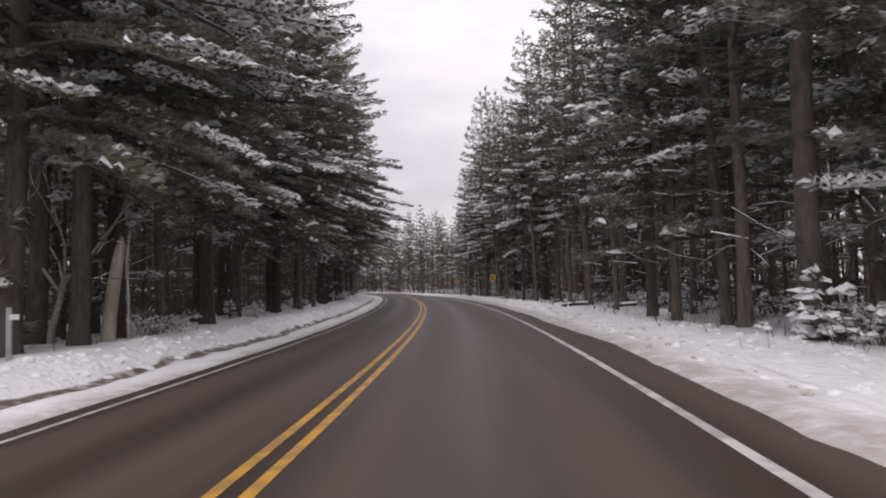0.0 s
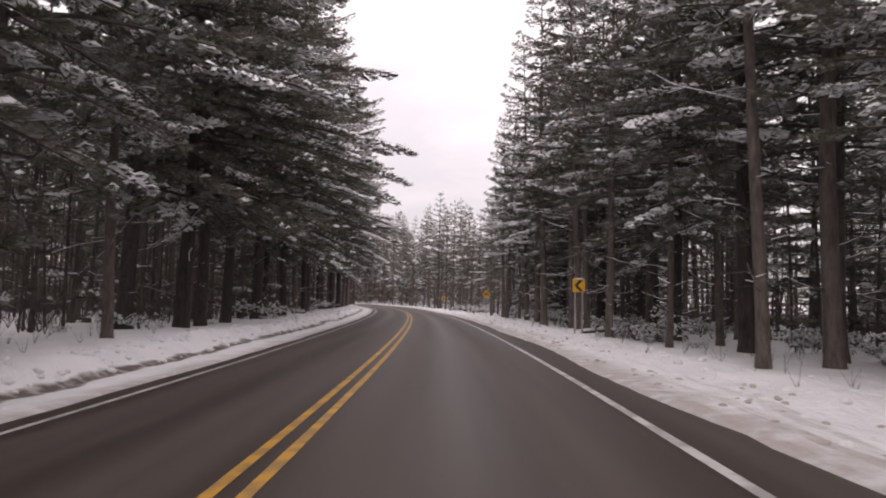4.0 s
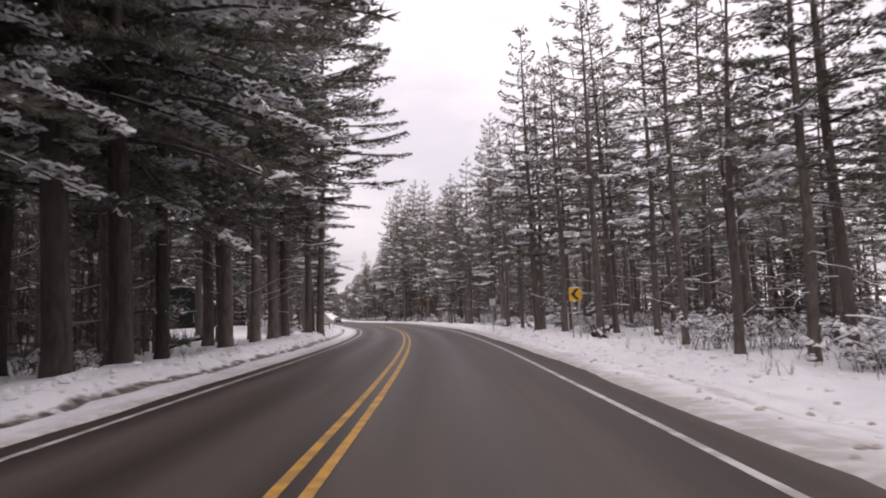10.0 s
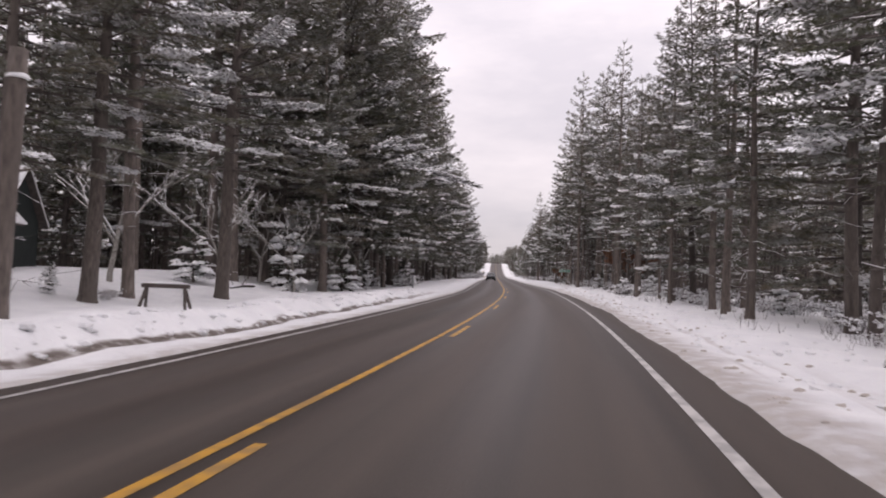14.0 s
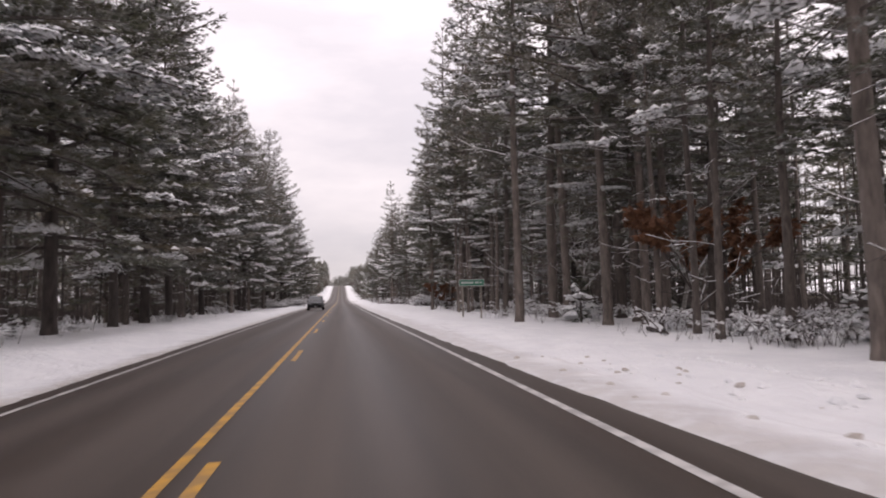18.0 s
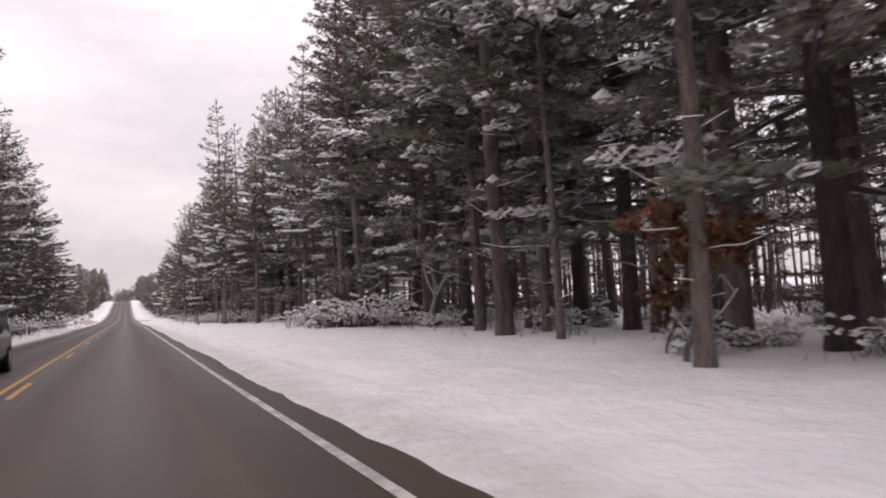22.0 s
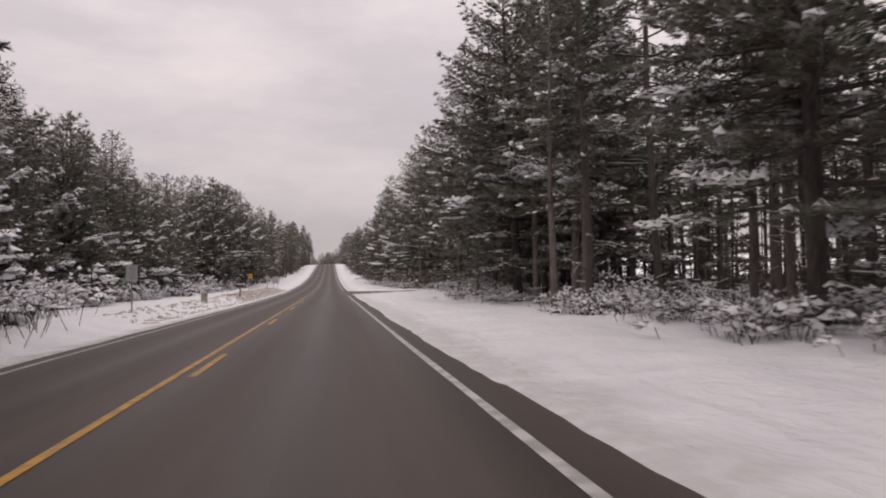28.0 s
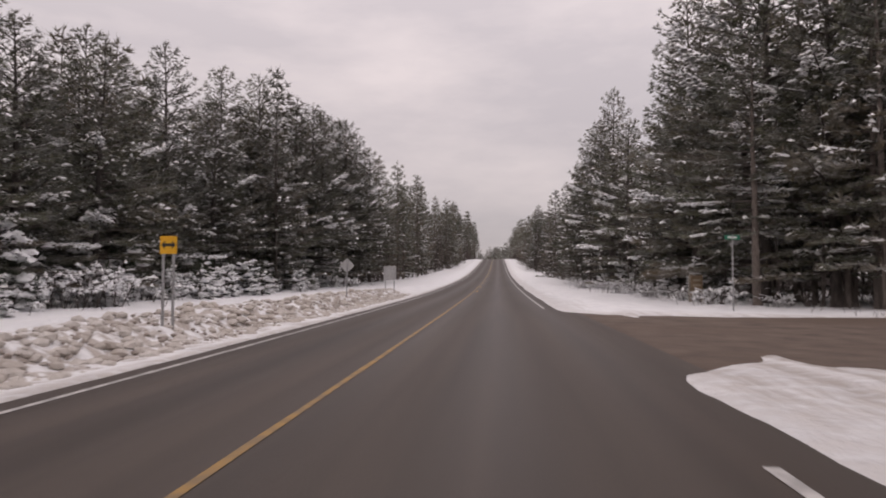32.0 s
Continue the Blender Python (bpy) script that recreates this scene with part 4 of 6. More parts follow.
# the rest of the forest's edge, by stretch: from, to, side, count, kinds, factor on the height there, depth of the belt
BELTS = [
    (14, 40, -1, 6, ("edge", "tall", "edge"), 1.0, 3.0),
    (40, 125, -1, 15, ("edge", "edge", "edge", "tall"), 1.0, 3.0),
    (122, 150, -1, 9, ("edge", "edge", "great"), 1.0, 2.2),
    (206, 262, -1, 18, ("tall", "full", "tall", "edge"), 1.0, 4.0),
    (262, 345, -1, 20, ("tall", "edge", "tall", "full"), 1.0, 3.5),
    (345, 378, -1, 8, ("full", "open", "tall"), 1.0, 3.0),
    (378, 403, -1, 8, ("full", "tall"), 1.0, 4.0),
    (403, 520, -1, 68, ("full",), 0.86, 4.2),
    (6, 45, 1, 17, ("tall", "pole", "tall", "full"), 1.0, 4.0),
    (45, 100, 1, 30, ("pole", "tall", "tall", "edge"), 1.0, 4.5),
    (100, 180, 1, 31, ("tall", "open", "pole", "tall"), 1.0, 4.5),
    (180, 240, 1, 14, ("tall", "open", "tall", "full"), 1.0, 4.0),
    (236, 286, 1, 22, ("pole", "tall", "pole", "open", "pole", "full"), 1.0, 5.0),
    (286, 345, 1, 26, ("full", "tall", "pole", "tall", "pole"), 1.0, 5.0),
    (345, 410, 1, 36, ("tall", "full", "pole", "tall", "pole"), 1.0, 8.0),
    (410, 441, 1, 24, ("full", "tall", "full", "open", "full"), 1.0, 7.0),
    (461, 520, 1, 16, ("full", "tall", "full"), 1.0, 4.0),
]
for s0, s1, sign, count, kinds, size, depth in BELTS:
    table, tops = (EDGE_LEFT, TALL_LEFT) if sign < 0 else (EDGE_RIGHT, TALL_RIGHT)
    for i in range(count):
        s = s0 + (s1 - s0) * (i + 0.5 + rnd.uniform(-0.4, 0.4)) / count
        lat = sign * (along(table, s) + rnd.uniform(0.2, depth))
        if any((s - a) ** 2 + (lat - b) ** 2 < 3.5 for a, b in taken):
            continue
        plant(kinds[i % len(kinds)], s, lat, rnd, factor=size)
        taken.append((s, lat))
for i in range(12):
    s = 112 + 56 * (i + rnd.uniform(-0.4, 0.4)) / 12
    plant(("tall", "open")[i % 2], s, rnd.uniform(13, 17), rnd)
# the wood behind the cabin's clearing
for i in range(18):
    s, lat = 160 + 62 * (i + rnd.uniform(-0.4, 0.4)) / 18, -rnd.uniform(24, 33)
    plant(("tall", "full", "open", "full")[i % 4], s, lat, rnd, rnd.uniform(0.75, 1.05))
# broad old pines that overtop the edge
for s, lat, k, v in ((156.6, -7.4, 0.88, 0), (216.0, -11.0, 0.92, 0), (226.0, -11.4, 0.92, 1), (392.6, -8.3, 0.90, 1), (384.0, -10.2, 0.8, 1), (374.0, -10.5, 0.85, 0)):
    plant("great", s, lat, rnd, k, v)
for s, lat, k, v in ((402.3, 10.2, 1.03, 2), (360.0, -10.5, 1.0, 2)):
    plant("open", s, lat, rnd, k, v)
# the second rank behind the slender poles
for i in range(60):
    s = (32 + 112 * i / 30 if i < 30 else 240 + 128 * (i - 30) / 30) + rnd.uniform(-2, 2)
    plant(("pole", "tall", "pole", "full")[i % 4], s, along(EDGE_RIGHT, s) + rnd.uniform(5, 14), rnd)
# the far side of the side road
for s, lat, k, v in ((466, 17.0, 1.0, 0), (464, 21.5, 1.05, 1), (467, 26.0, 0.95, 2), (464, 31.0, 1.0, 0), (468, 36.5, 0.9, 2), (471, 22.5, 0.95, 2), (473, 30.0, 0.95, 2)):
    plant("full", s, lat, rnd, k, v)
plant("tall", 443.0, 13.4, rnd, 0.8, 1)
for s, lat, k, v in ((213.5, -11.2, 1.1, 2), (219.5, -10.8, 1.15, 2), (206.5, -13.4, 1.0, 2), (230.0, -10.6, 1.2, 2)):
    plant("full", s, lat, rnd, k, v)
# young snow-laden pines and bushes before the trees
for i in range(80):
    side = -1 if i % 3 else 1
    s = rnd.uniform(385, 500) if i % 5 else rnd.uniform(6, 330)
    if side > 0 and (438 < s < 462 or 340 < s < 415):
        continue
    lat = side * (along(EDGE_LEFT if side < 0 else EDGE_RIGHT, s) - rnd.uniform(-1.5, 1.2 if s > 370 else -0.6))
    plant("young", s, lat, rnd, rnd.uniform(0.45, 1.1) * (1.0 if s > 330 else 0.45))
for i in range(44):
    s = 402 + 98 * (i + rnd.uniform(-0.5, 0.5)) / 44
    plant("young", s, -(along(EDGE_LEFT, s) + rnd.uniform(-2.6, 0.4)), rnd, rnd.uniform(0.4, 1.0))
for i in range(22):
    s = 440 + 46 * (i + rnd.uniform(-0.5, 0.5)) / 22
    plant("young", s, -(along(EDGE_LEFT, s) - rnd.uniform(1.2, 4.2)), rnd, rnd.uniform(0.28, 0.55))
for s, lat, k in ((227.5, -9.6, 0.6), (230.0, -9.2, 0.75), (232.0, -9.9, 0.6), (208.5, -10.0, 0.8), (213.5, -9.8, 0.9), (219.0, -10.3, 0.7), (204.0, -12.0, 0.9), (198.0, -14.5, 0.8), (14.1, 8.9, 0.55), (226.0, 9.9, 0.42), (227.0, 12.6, 0.5), (245.0, -13.0, 0.6), (300.5, 12.6, 0.4)):
    plant("young", s, lat, rnd, k)

BARE = [tree_thing("bare_tree", bare_tree(3, 11, 0.16, 3.0), "leafless broadleaf tree with snow-lined branches", {"trunk": BIRCH, "limbs": BIRCH}),
        tree_thing("bare_tree", bare_tree(8, 9, 0.12, 2.4), "leafless broadleaf tree with snow-lined branches", {"trunk": BIRCH, "limbs": BIRCH})]
OAK = [tree_thing("oak_tree", bare_tree(14, 6.5, 0.10, 1.4, 0.3, True), "small oak keeping its rusty dry leaves", {"foliage": RUST})]
SHRUB = [tree_thing("snowy_shrub", shrub(21 + i, h), "low bush weighed down with fresh snow", {"foliage": TWIG}, "roadside bushes") for i, h in enumerate((1.1, 0.8, 1.4))]
for ob in SHRUB:
    ob["category"] = "bush"
EXTRA = {"bare": BARE, "oak": OAK, "shrub": SHRUB}
for s, lat, k in ((192.0, -15.0, 0.9), (205.0, -14.0, 0.8), (212.0, -11.5, 0.8), (216.0, -10.4, 0.7), (246.5, -13.6, 1.0), (198.0, -13.2, 0.9), (428.5, 15.2, 0.9), (20.8, -11.0, 1.0), (203.5, -11.4, 0.8), (268.0, 16.0, 1.1), (258.0, 17.5, 1.1), (322.0, 16.0, 1.0), (443.0, 16.8, 0.9), (150.0, -14.5, 0.8)):
    plant("bare", s, lat, rnd, k, which=EXTRA)
for s, lat, k in ((299.4, 11.2, 0.55), (252.0, 14.6, 1.7), (301.2, 12.4, 0.5)):
    plant("oak", s, lat, rnd, k, which=EXTRA)
for i in range(190):
    side = -1 if i % 2 else 1
    s = rnd.uniform(330, 500) if i % 3 else rnd.uniform(-2, 330)
    if side > 0 and (438 < s < 463 or 345 < s < 410):
        continue
    lat = side * (along(EDGE_LEFT if side < 0 else EDGE_RIGHT, s) + (rnd.uniform(-2.8, 0.4) if s > 335 else rnd.uniform(-0.4, 3.0)))
    plant("shrub", s, lat, rnd, rnd.uniform(0.5, 1.1) * (1.35 if s > 335 and side < 0 else 0.8), which=EXTRA)

for s, lat, k in ((228.5, -8.9, 1.3), (231.0, -8.8, 1.4), (226.2, -9.0, 1.2), (226.0, 9.6, 1.1), (225.0, 9.9, 0.9)):
    plant("shrub", s, lat, rnd, k, which=EXTRA)
for i in range(34):
    s = 368 + 68 * (i + rnd.uniform(-0.5, 0.5)) / 34
    plant("shrub", s, along(EDGE_RIGHT, s) - rnd.uniform(-3.0, 1.0), rnd, rnd.uniform(0.35, 1.0), which=EXTRA)
for i in range(26):
    s = 374 + 30 * (i + rnd.uniform(-0.5, 0.5)) / 26
    plant("shrub", s, rnd.uniform(10.4, 16.0), rnd, rnd.uniform(0.45, 1.0), which=EXTRA)
# the snowed-in thicket by the windthrown tree
for s, lat, k in ((331.2, 13.8, 1.25), (330.2, 14.6, 1.35), (332.2, 14.4, 1.45), (333.4, 13.6, 1.1), (329.2, 14.2, 1.2), (331.6, 15.6, 1.6), (333.0, 15.4, 1.4), (328.4, 15.0, 1.3), (334.6, 14.4, 1.0)):
    plant("shrub", s, lat, rnd, k, which=EXTRA)
for s, lat, k in ((330.6, 15.9, 0.5), (333.6, 14.9, 0.42), (328.9, 16.4, 0.55)):
    plant("young", s, lat, rnd, k)
# young growth on the snow between the trunks
for i in range(38):
    s = 18 + 325 * (i + rnd.uniform(-0.5, 0.5)) / 38
    plant("young", s, along(EDGE_RIGHT, s) + rnd.uniform(0.6, 11), rnd, rnd.uniform(0.3, 0.75))


def brush(seed):
    """A patch of low brush in one mesh: bent twigs, saplings and the snow on them."""
    rnd = random.Random(seed)
    verts, faces, index = [], [], []
    for n in range(9):
        g = shrub(seed * 10 + n, rnd.uniform(0.35, 1.15), snowy=rnd.uniform(0.3, 0.9))
        o = Vector((rnd.uniform(0, 9), rnd.uniform(-4, 4), -0.04))
        for slot, key in ((0, "limbs"), (0, "foliage"), (1, "snow")):
            k = len(verts)
            verts += [v + o for v in g[key].v]
            faces += [tuple(i + k for i in f) for f in g[key].f]
            index += [slot] * len(g[key].f)
    return mesh("brush", verts, faces, [TWIG, SNOW_ON], index)


BRUSH = [brush(31), brush(32), brush(33)]
for i in range(46):
    s = 18 + 420 * (i + rnd.uniform(-0.4, 0.4)) / 46
    ob = new("brush", BRUSH[i % 3])
    ob.matrix_world = Matrix.Translation(floor_at(s, along(EDGE_RIGHT, s) + rnd.uniform(0.8, 3.5))) @ pose(0, 0, 0, 0, 0, facing(s) + rnd.uniform(-12, 12))
    tagged(ob, "low snowy brush between the pine trunks", "brush", kind="stuff")


# ---- the woods behind: stands of trees in one mesh each ----
def stand_of_trees(seed, count, long, deep, fine, full=False):
    rnd = random.Random(seed)
    verts, faces, index = [], [], []
    for n in range(count):
        x, y = rnd.uniform(0, deep), rnd.uniform(-long / 2, long / 2)
        high = rnd.uniform(12, 18) if full else rnd.uniform(15, 22)
        crown = rnd.uniform(0.6, 2.0) if full else rnd.uniform(5.5, 9.5)
        reach = rnd.uniform(2.4, 3.4) if full else rnd.uniform(1.9, 2.8)
        if n % 3 == 0 and not full:
            high, crown, reach = rnd.uniform(6, 10), rnd.uniform(0.6, 1.4), rnd.uniform(1.9, 2.7)
        g = pine(seed * 100 + n, high, rnd.uniform(0.12, 0.2), crown, reach, snow=0.36, gap=0.8 if full else 0.9 if fine else 1.5, arms=4, step=0.40 if fine else 0.8, tuft=0.48 if fine else 0.9, wide=0.10 if fine else 0.24, blades=7 if fine else 5, dead=0.3 if fine and not full else 0.0, droop=0.15, bias=0.0, live=0.25 if full else 0.4, low=True, pad=0.62 if fine else 0.5)
        for slot, key in enumerate(("trunk", "limbs", "foliage", "snow")):
            if key == "limbs" and not fine:
                continue
            k = len(verts)
            verts += [v + Vector((x, y, 0)) for v in g[key].v]
            faces += [tuple(i + k for i in f) for f in g[key].f]
            index += [slot] * len(g[key].f)
    for n in range(70 if fine else 110):
        # low dark brush
        t = Geo()
        p = Vector((rnd.uniform(0, deep), rnd.uniform(-long / 2, long / 2), 0))
        for _ in range(4):
            t.spray(p + Vector((rnd.uniform(-0.8, 0.8), rnd.uniform(-0.8, 0.8), 0)), Vector((0, 0, 0.9)), rnd.uniform(0.5, 1.5) * (1.0 if fine else 1.6), 0.03 if fine else 0.10, 5, rnd, 0.7)
        k = len(verts)
        verts += t.v
        faces += [tuple(i + k for i in f) for f in t.f]
        index += [1] * len(t.f)
    for n in range(34 if fine else 26):
        # slim stems and saplings of the understorey
        p, top = Vector((rnd.uniform(0, deep), rnd.uniform(-long / 2, long / 2), -0.3)), rnd.uniform(2.5, 13)
        t = Geo()
        lean = Vector((rnd.uniform(-0.5, 0.5), rnd.uniform(-0.5, 0.5), top))
        t.tube([p, p + lean * 0.5, p + lean], [rnd.uniform(0.04, 0.11), 0.06, 0.02], 3)
        for _ in range(5):
            q = p + lean * rnd.uniform(0.15, 0.9)
            d = Vector((rnd.uniform(-1, 1), rnd.uniform(-1, 1), rnd.uniform(-0.1, 0.4)))
            t.tube([q, q + d * rnd.uniform(0.5, 1.4)], [0.02, 0.008], 3)
            t.spray(q + d * 0.6, d, 0.9, 0.10, 3, rnd)
        k = len(verts)
        verts += t.v
        faces += [tuple(i + k for i in f) for f in t.f]
        index += [1] * len(t.f)
    return mesh("woods", verts, faces, [BARK, TWIG, NEEDLE, SNOW_ON], index)


STANDS = [stand_of_trees(201 + i, 16, 22, 14, True) for i in range(3)]
FULL = [stand_of_trees(221 + i, 9, 22, 9, True, True) for i in range(3)]
DEEP = [stand_of_trees(211 + i, 18, 24, 20, False) for i in range(3)]


def place_stand(me, s, side, lat, low=1.0):
    p = floor_at(s, side * lat)
    ob = new("woods", me)
    ob.matrix_world = Matrix.Translation(p) @ pose(0, 0, 0, 0, 0, facing(s) + (0 if side > 0 else 180)) @ Matrix.Diagonal((1, 1, along(TALL_LEFT if side < 0 else TALL_RIGHT, s) / (16.0 if me in FULL else 20.0) * low, 1))
    tagged(ob, "dense snowy pine woods behind the road's edge", "woods", kind="stuff")


for i, s in enumerate(np.arange(-10, 1000, 21.0)):
    for side, table in ((-1, EDGE_LEFT), (1, EDGE_RIGHT)):
        s, j = float(s), (i + (side > 0)) % 3
        e = along(table, s)
        if side > 0 and 436 < s < 464:
            continue
        clear = (13.0 if s > 172 else 5.0) if side < 0 and 140 < s < 215 else 0.0
        if s < (395 if side < 0 else 465):
            back = (4.0 if 200 < s < 270 else 0.0) if side < 0 else 2.0 if s < 105 else 5.0 if s < 235 else 9.0 if s < 370 else 4.0
            low = 0.8 if side > 0 and 105 < s < 350 or side < 0 and 200 < s < 270 else 1.0
            place_stand(STANDS[j], s, side, e + 2.8 + clear + back, low)
            place_stand(DEEP[j], s, side, e + 17 + clear + back, low * 0.9)
        elif s < 640:
            place_stand(FULL[j], s, side, e + (1.6 if s < 490 else -0.3))
            place_stand(DEEP[j], s, side, e + 12)
        else:
            place_stand(DEEP[j], s, side, e)
for i, s in enumerate(np.arange(-5, 440, 25.0)):
    place_stand(DEEP[i % 3], float(s), -1, along(EDGE_LEFT, float(s)) + 33)


# ---- signs, posts and other roadside things ----
def panel(w, h, thick=0.004, r=0.03):
    """Outline of a sign plate with rounded corners."""
    pts = []
    for cx, cz, a0 in ((w / 2 - r, h / 2 - r, 0), (-w / 2 + r, h / 2 - r, 90), (-w / 2 + r, -h / 2 + r, 180), (w / 2 - r, -h / 2 + r, 270)):
        pts += [(cx + r * math.cos(radians(a0 + k * 30)), cz + r * math.sin(radians(a0 + k * 30))) for k in range(4)]
    return pts


def raised(pts, z):
    return [(x, y + z) for x, y in pts]


def channel_post(x, y, top, parent, name="post", mat=None):
    """A steel U-channel post."""
    bm = bmesh.new()
    block(x - 0.03, x + 0.03, y, y + 0.006, -0.4, top, bm=bm)
    block(x - 0.03, x - 0.024, y, y + 0.03, -0.4, top, bm=bm)
    block(x + 0.024, x + 0.03, y, y + 0.03, -0.4, top, bm=bm)
    return part(name, bm, mat or STEEL, parent)


def bolts(parent, places):
    for x, z in places:
        part("bolt", rod((x, -0.008, z), (x, 0.004, z), 0.012, n=6), STEEL, parent)


def chevron_sign(s, lat, mid, turn=0.0):
    m = stand(s, lat, turn)
    top = at(s, lat, mid).z - m.translation.z
    ob = thing("chevron_sign", m, "yellow chevron sign with black arrowhead on two posts", "road sign", "chevron signs")
    w, h = 0.50, 0.53
    for x in (-0.15, 0.15):
        channel_post(x, 0.006, top + h / 2 - 0.02, ob)
    plateob = part("panel", plate(raised(panel(w, h), top), 0.004), YELLOW, ob, "yellow sign plate")
    # the arrowhead points left
    a = [(-0.18, 0), (0.04, 0.23), (0.18, 0.23), (-0.03, 0), (0.18, -0.23), (0.04, -0.23)]
    part("arrowhead", plate(raised(a, top), 0.002, pose(0, -0.003, 0)), BLACK, plateob, "black arrowhead")
    bolts(ob, ((-0.15, top + 0.2), (0.15, top + 0.2), (-0.15, top - 0.2), (0.15, top - 0.2)))
    part("snow_cap", cap_of_snow(w * 0.9, 0.05, top + h / 2), SNOW_ON, ob)
    return ob


def cap_of_snow(w, d, z, y=0.0):
    """A thin uneven cushion of snow on a top edge."""
    bm = bmesh.new()
    g = bmesh.ops.create_icosphere(bm, subdivisions=2, radius=1)["verts"]
    for v in g:
        v.co = Vector((v.co.x * w / 2, y + v.co.y * d / 2, z + max(-0.15, v.co.z) * 0.04 * (1 + 0.3 * noise.noise(v.co * 3))))
    return bm


def snow_heap(x, y, z, rx, ry, rz):
    """A rounded cushion of snow."""
    bm = bmesh.new()
    for v in bmesh.ops.create_icosphere(bm, subdivisions=2, radius=1)["verts"]:
        v.co = Vector((x + v.co.x * rx, y + v.co.y * ry, z + max(-0.1, v.co.z) * rz * (1 + 0.25 * noise.noise(v.co * 2))))
    return bm


def diamond_sign(s, lat, mid, size, mat, label, written=True, turn=0.0, backside=False):
    m = stand(s, lat, turn)
    top = at(s, lat, mid).z - m.translation.z
    ob = thing("diamond_sign", m, label, "road sign")
    channel_post(0, 0.006 if not backside else -0.04, top + size * 0.42, ob)
    r = size / 2
    pts = [(0, r), (-r, 0), (0, -r), (r, 0)]
    soft = []
    for i in range(4):
        a, b, c = Vector(pts[i - 1]), Vector(pts[i]), Vector(pts[(i + 1) % 4])
        soft += [tuple(b.lerp(a, 0.07)), tuple(b.lerp(b + (a + c - 2 * b) * 0.02, 0.5)), tuple(b.lerp(c, 0.07))]
    pl = part("panel", plate(raised(soft, top), 0.004), mat, ob, "sign plate")
    if written:
        for k, (w, z) in enumerate(((0.46, 0.055), (0.46, -0.045))):
            part("lettering", plate([(x, y) for x, y in ((w / 2 * size / 0.9, top + z + 0.03), (-w / 2 * size / 0.9, top + z + 0.03), (-w / 2 * size / 0.9, top + z - 0.03), (w / 2 * size / 0.9, top + z - 0.03))], 0.002, pose(0, -0.003, 0)), BLACK, pl, "line of black lettering")
    bolts(ob, ((0, top + 0.15), (0, top - 0.15)))
    return ob


def speed_sign(s, lat, mid):
    m = stand(s, lat)
    top = at(s, lat, mid).z - m.translation.z
    ob = thing("notice_sign", m, "white rectangular road sign with black lettering", "road sign")
    channel_post(0, 0.006, top + 0.2, ob)
    pl = part("panel", plate(raised(panel(0.40, 0.47), top), 0.004), SIGN_WHITE, ob, "white sign plate")
    for z, word in ((0.09, "PASS"), (-0.042, "WITH"), (-0.174, "CARE")):
        me = words(word, 0.118)
        for v in me.vertices:
            v.co = Vector((v.co.x, -0.0045 - v.co.z, top + z + v.co.y))
        part("lettering", me, None, pl, "black word")
    return ob


def words(text, size, mat=None):
    """Lettering in the built-in font, as a thin mesh centred on x."""
    cu = bpy.data.curves.new("lettering", "FONT")
    cu.body, cu.size, cu.align_x, cu.extrude, cu.resolution_u = text, size, "CENTER", 0.0012, 2
    ob = bpy.data.objects.new("lettering", cu)
    me = bpy.data.meshes.new_from_object(ob)
    bpy.data.objects.remove(ob)
    me.materials.clear()
    me.materials.append(mat or BLACK)
    return me


def guide_sign(s, lat, mid):
    m = stand(s, lat, -4)
    top = at(s, lat, mid).z - m.translation.z
    ob = thing("guide_sign", m, "long green road sign with pale border on wooden posts", "road sign")
    for x in (-0.58, 0.58):
        part("post", block(x - 0.05, x + 0.05, 0.01, 0.11, -0.4, top + 0.24, 0.008), POST_WOOD, ob, "weathered wooden post")
    rim = part("border", plate(raised(panel(1.62, 0.42, r=0.05), top), 0.006), SIGN_WHITE, ob, "pale border")
    part("panel", plate(raised(panel(1.56, 0.36, r=0.04), top), 0.002, pose(0, -0.003, 0)), SIGN_GREEN, ob, "green sign plate")
    x = -0.66
    for w in (0.10, 0.07, 0.08, 0.06, 0.09, 0.08, 0.09, 0.0, 0.09, 0.08):
        if w:
            part("lettering", plate([(x + w, top + 0.07), (x, top + 0.07), (x, top - 0.07), (x + w, top - 0.07)], 0.002, pose(0, -0.006, 0)), SIGN_WHITE, rim, "block of white lettering")
        x += w + 0.03 if w else 0.10
    part("arrow", plate(raised([(0.68, 0), (0.59, 0.07), (0.59, 0.03), (0.50, 0.03), (0.50, -0.03), (0.59, -0.03), (0.59, -0.07)], top), 0.002, pose(0, -0.006, 0)), SIGN_WHITE, rim, "white arrow")
    return ob


def sign_back(s, lat, mid, w, h, label, posts=1):
    """A sign that faces the other way: bare metal back, brace and post."""
    m = stand(s, lat, random.Random(int(s)).uniform(-8, 8))
    top = at(s, lat, mid).z - m.translation.z
    ob = thing("sign_back", m, label, "road sign")
    part("panel", plate(raised(panel(w, h), top), 0.004), SIGN_BACK, ob, "bare metal sign back")
    for x in ((0,) if posts == 1 else (-w * 0.35, w * 0.35)):
        channel_post(x, -0.036, top + h / 2 - 0.04, ob)
    for z in (h * 0.28, -h * 0.28):
        part("brace", block(-w * 0.4, w * 0.4, -0.012, -0.002, top + z - 0.02, top + z + 0.02), STEEL, ob)
    return ob


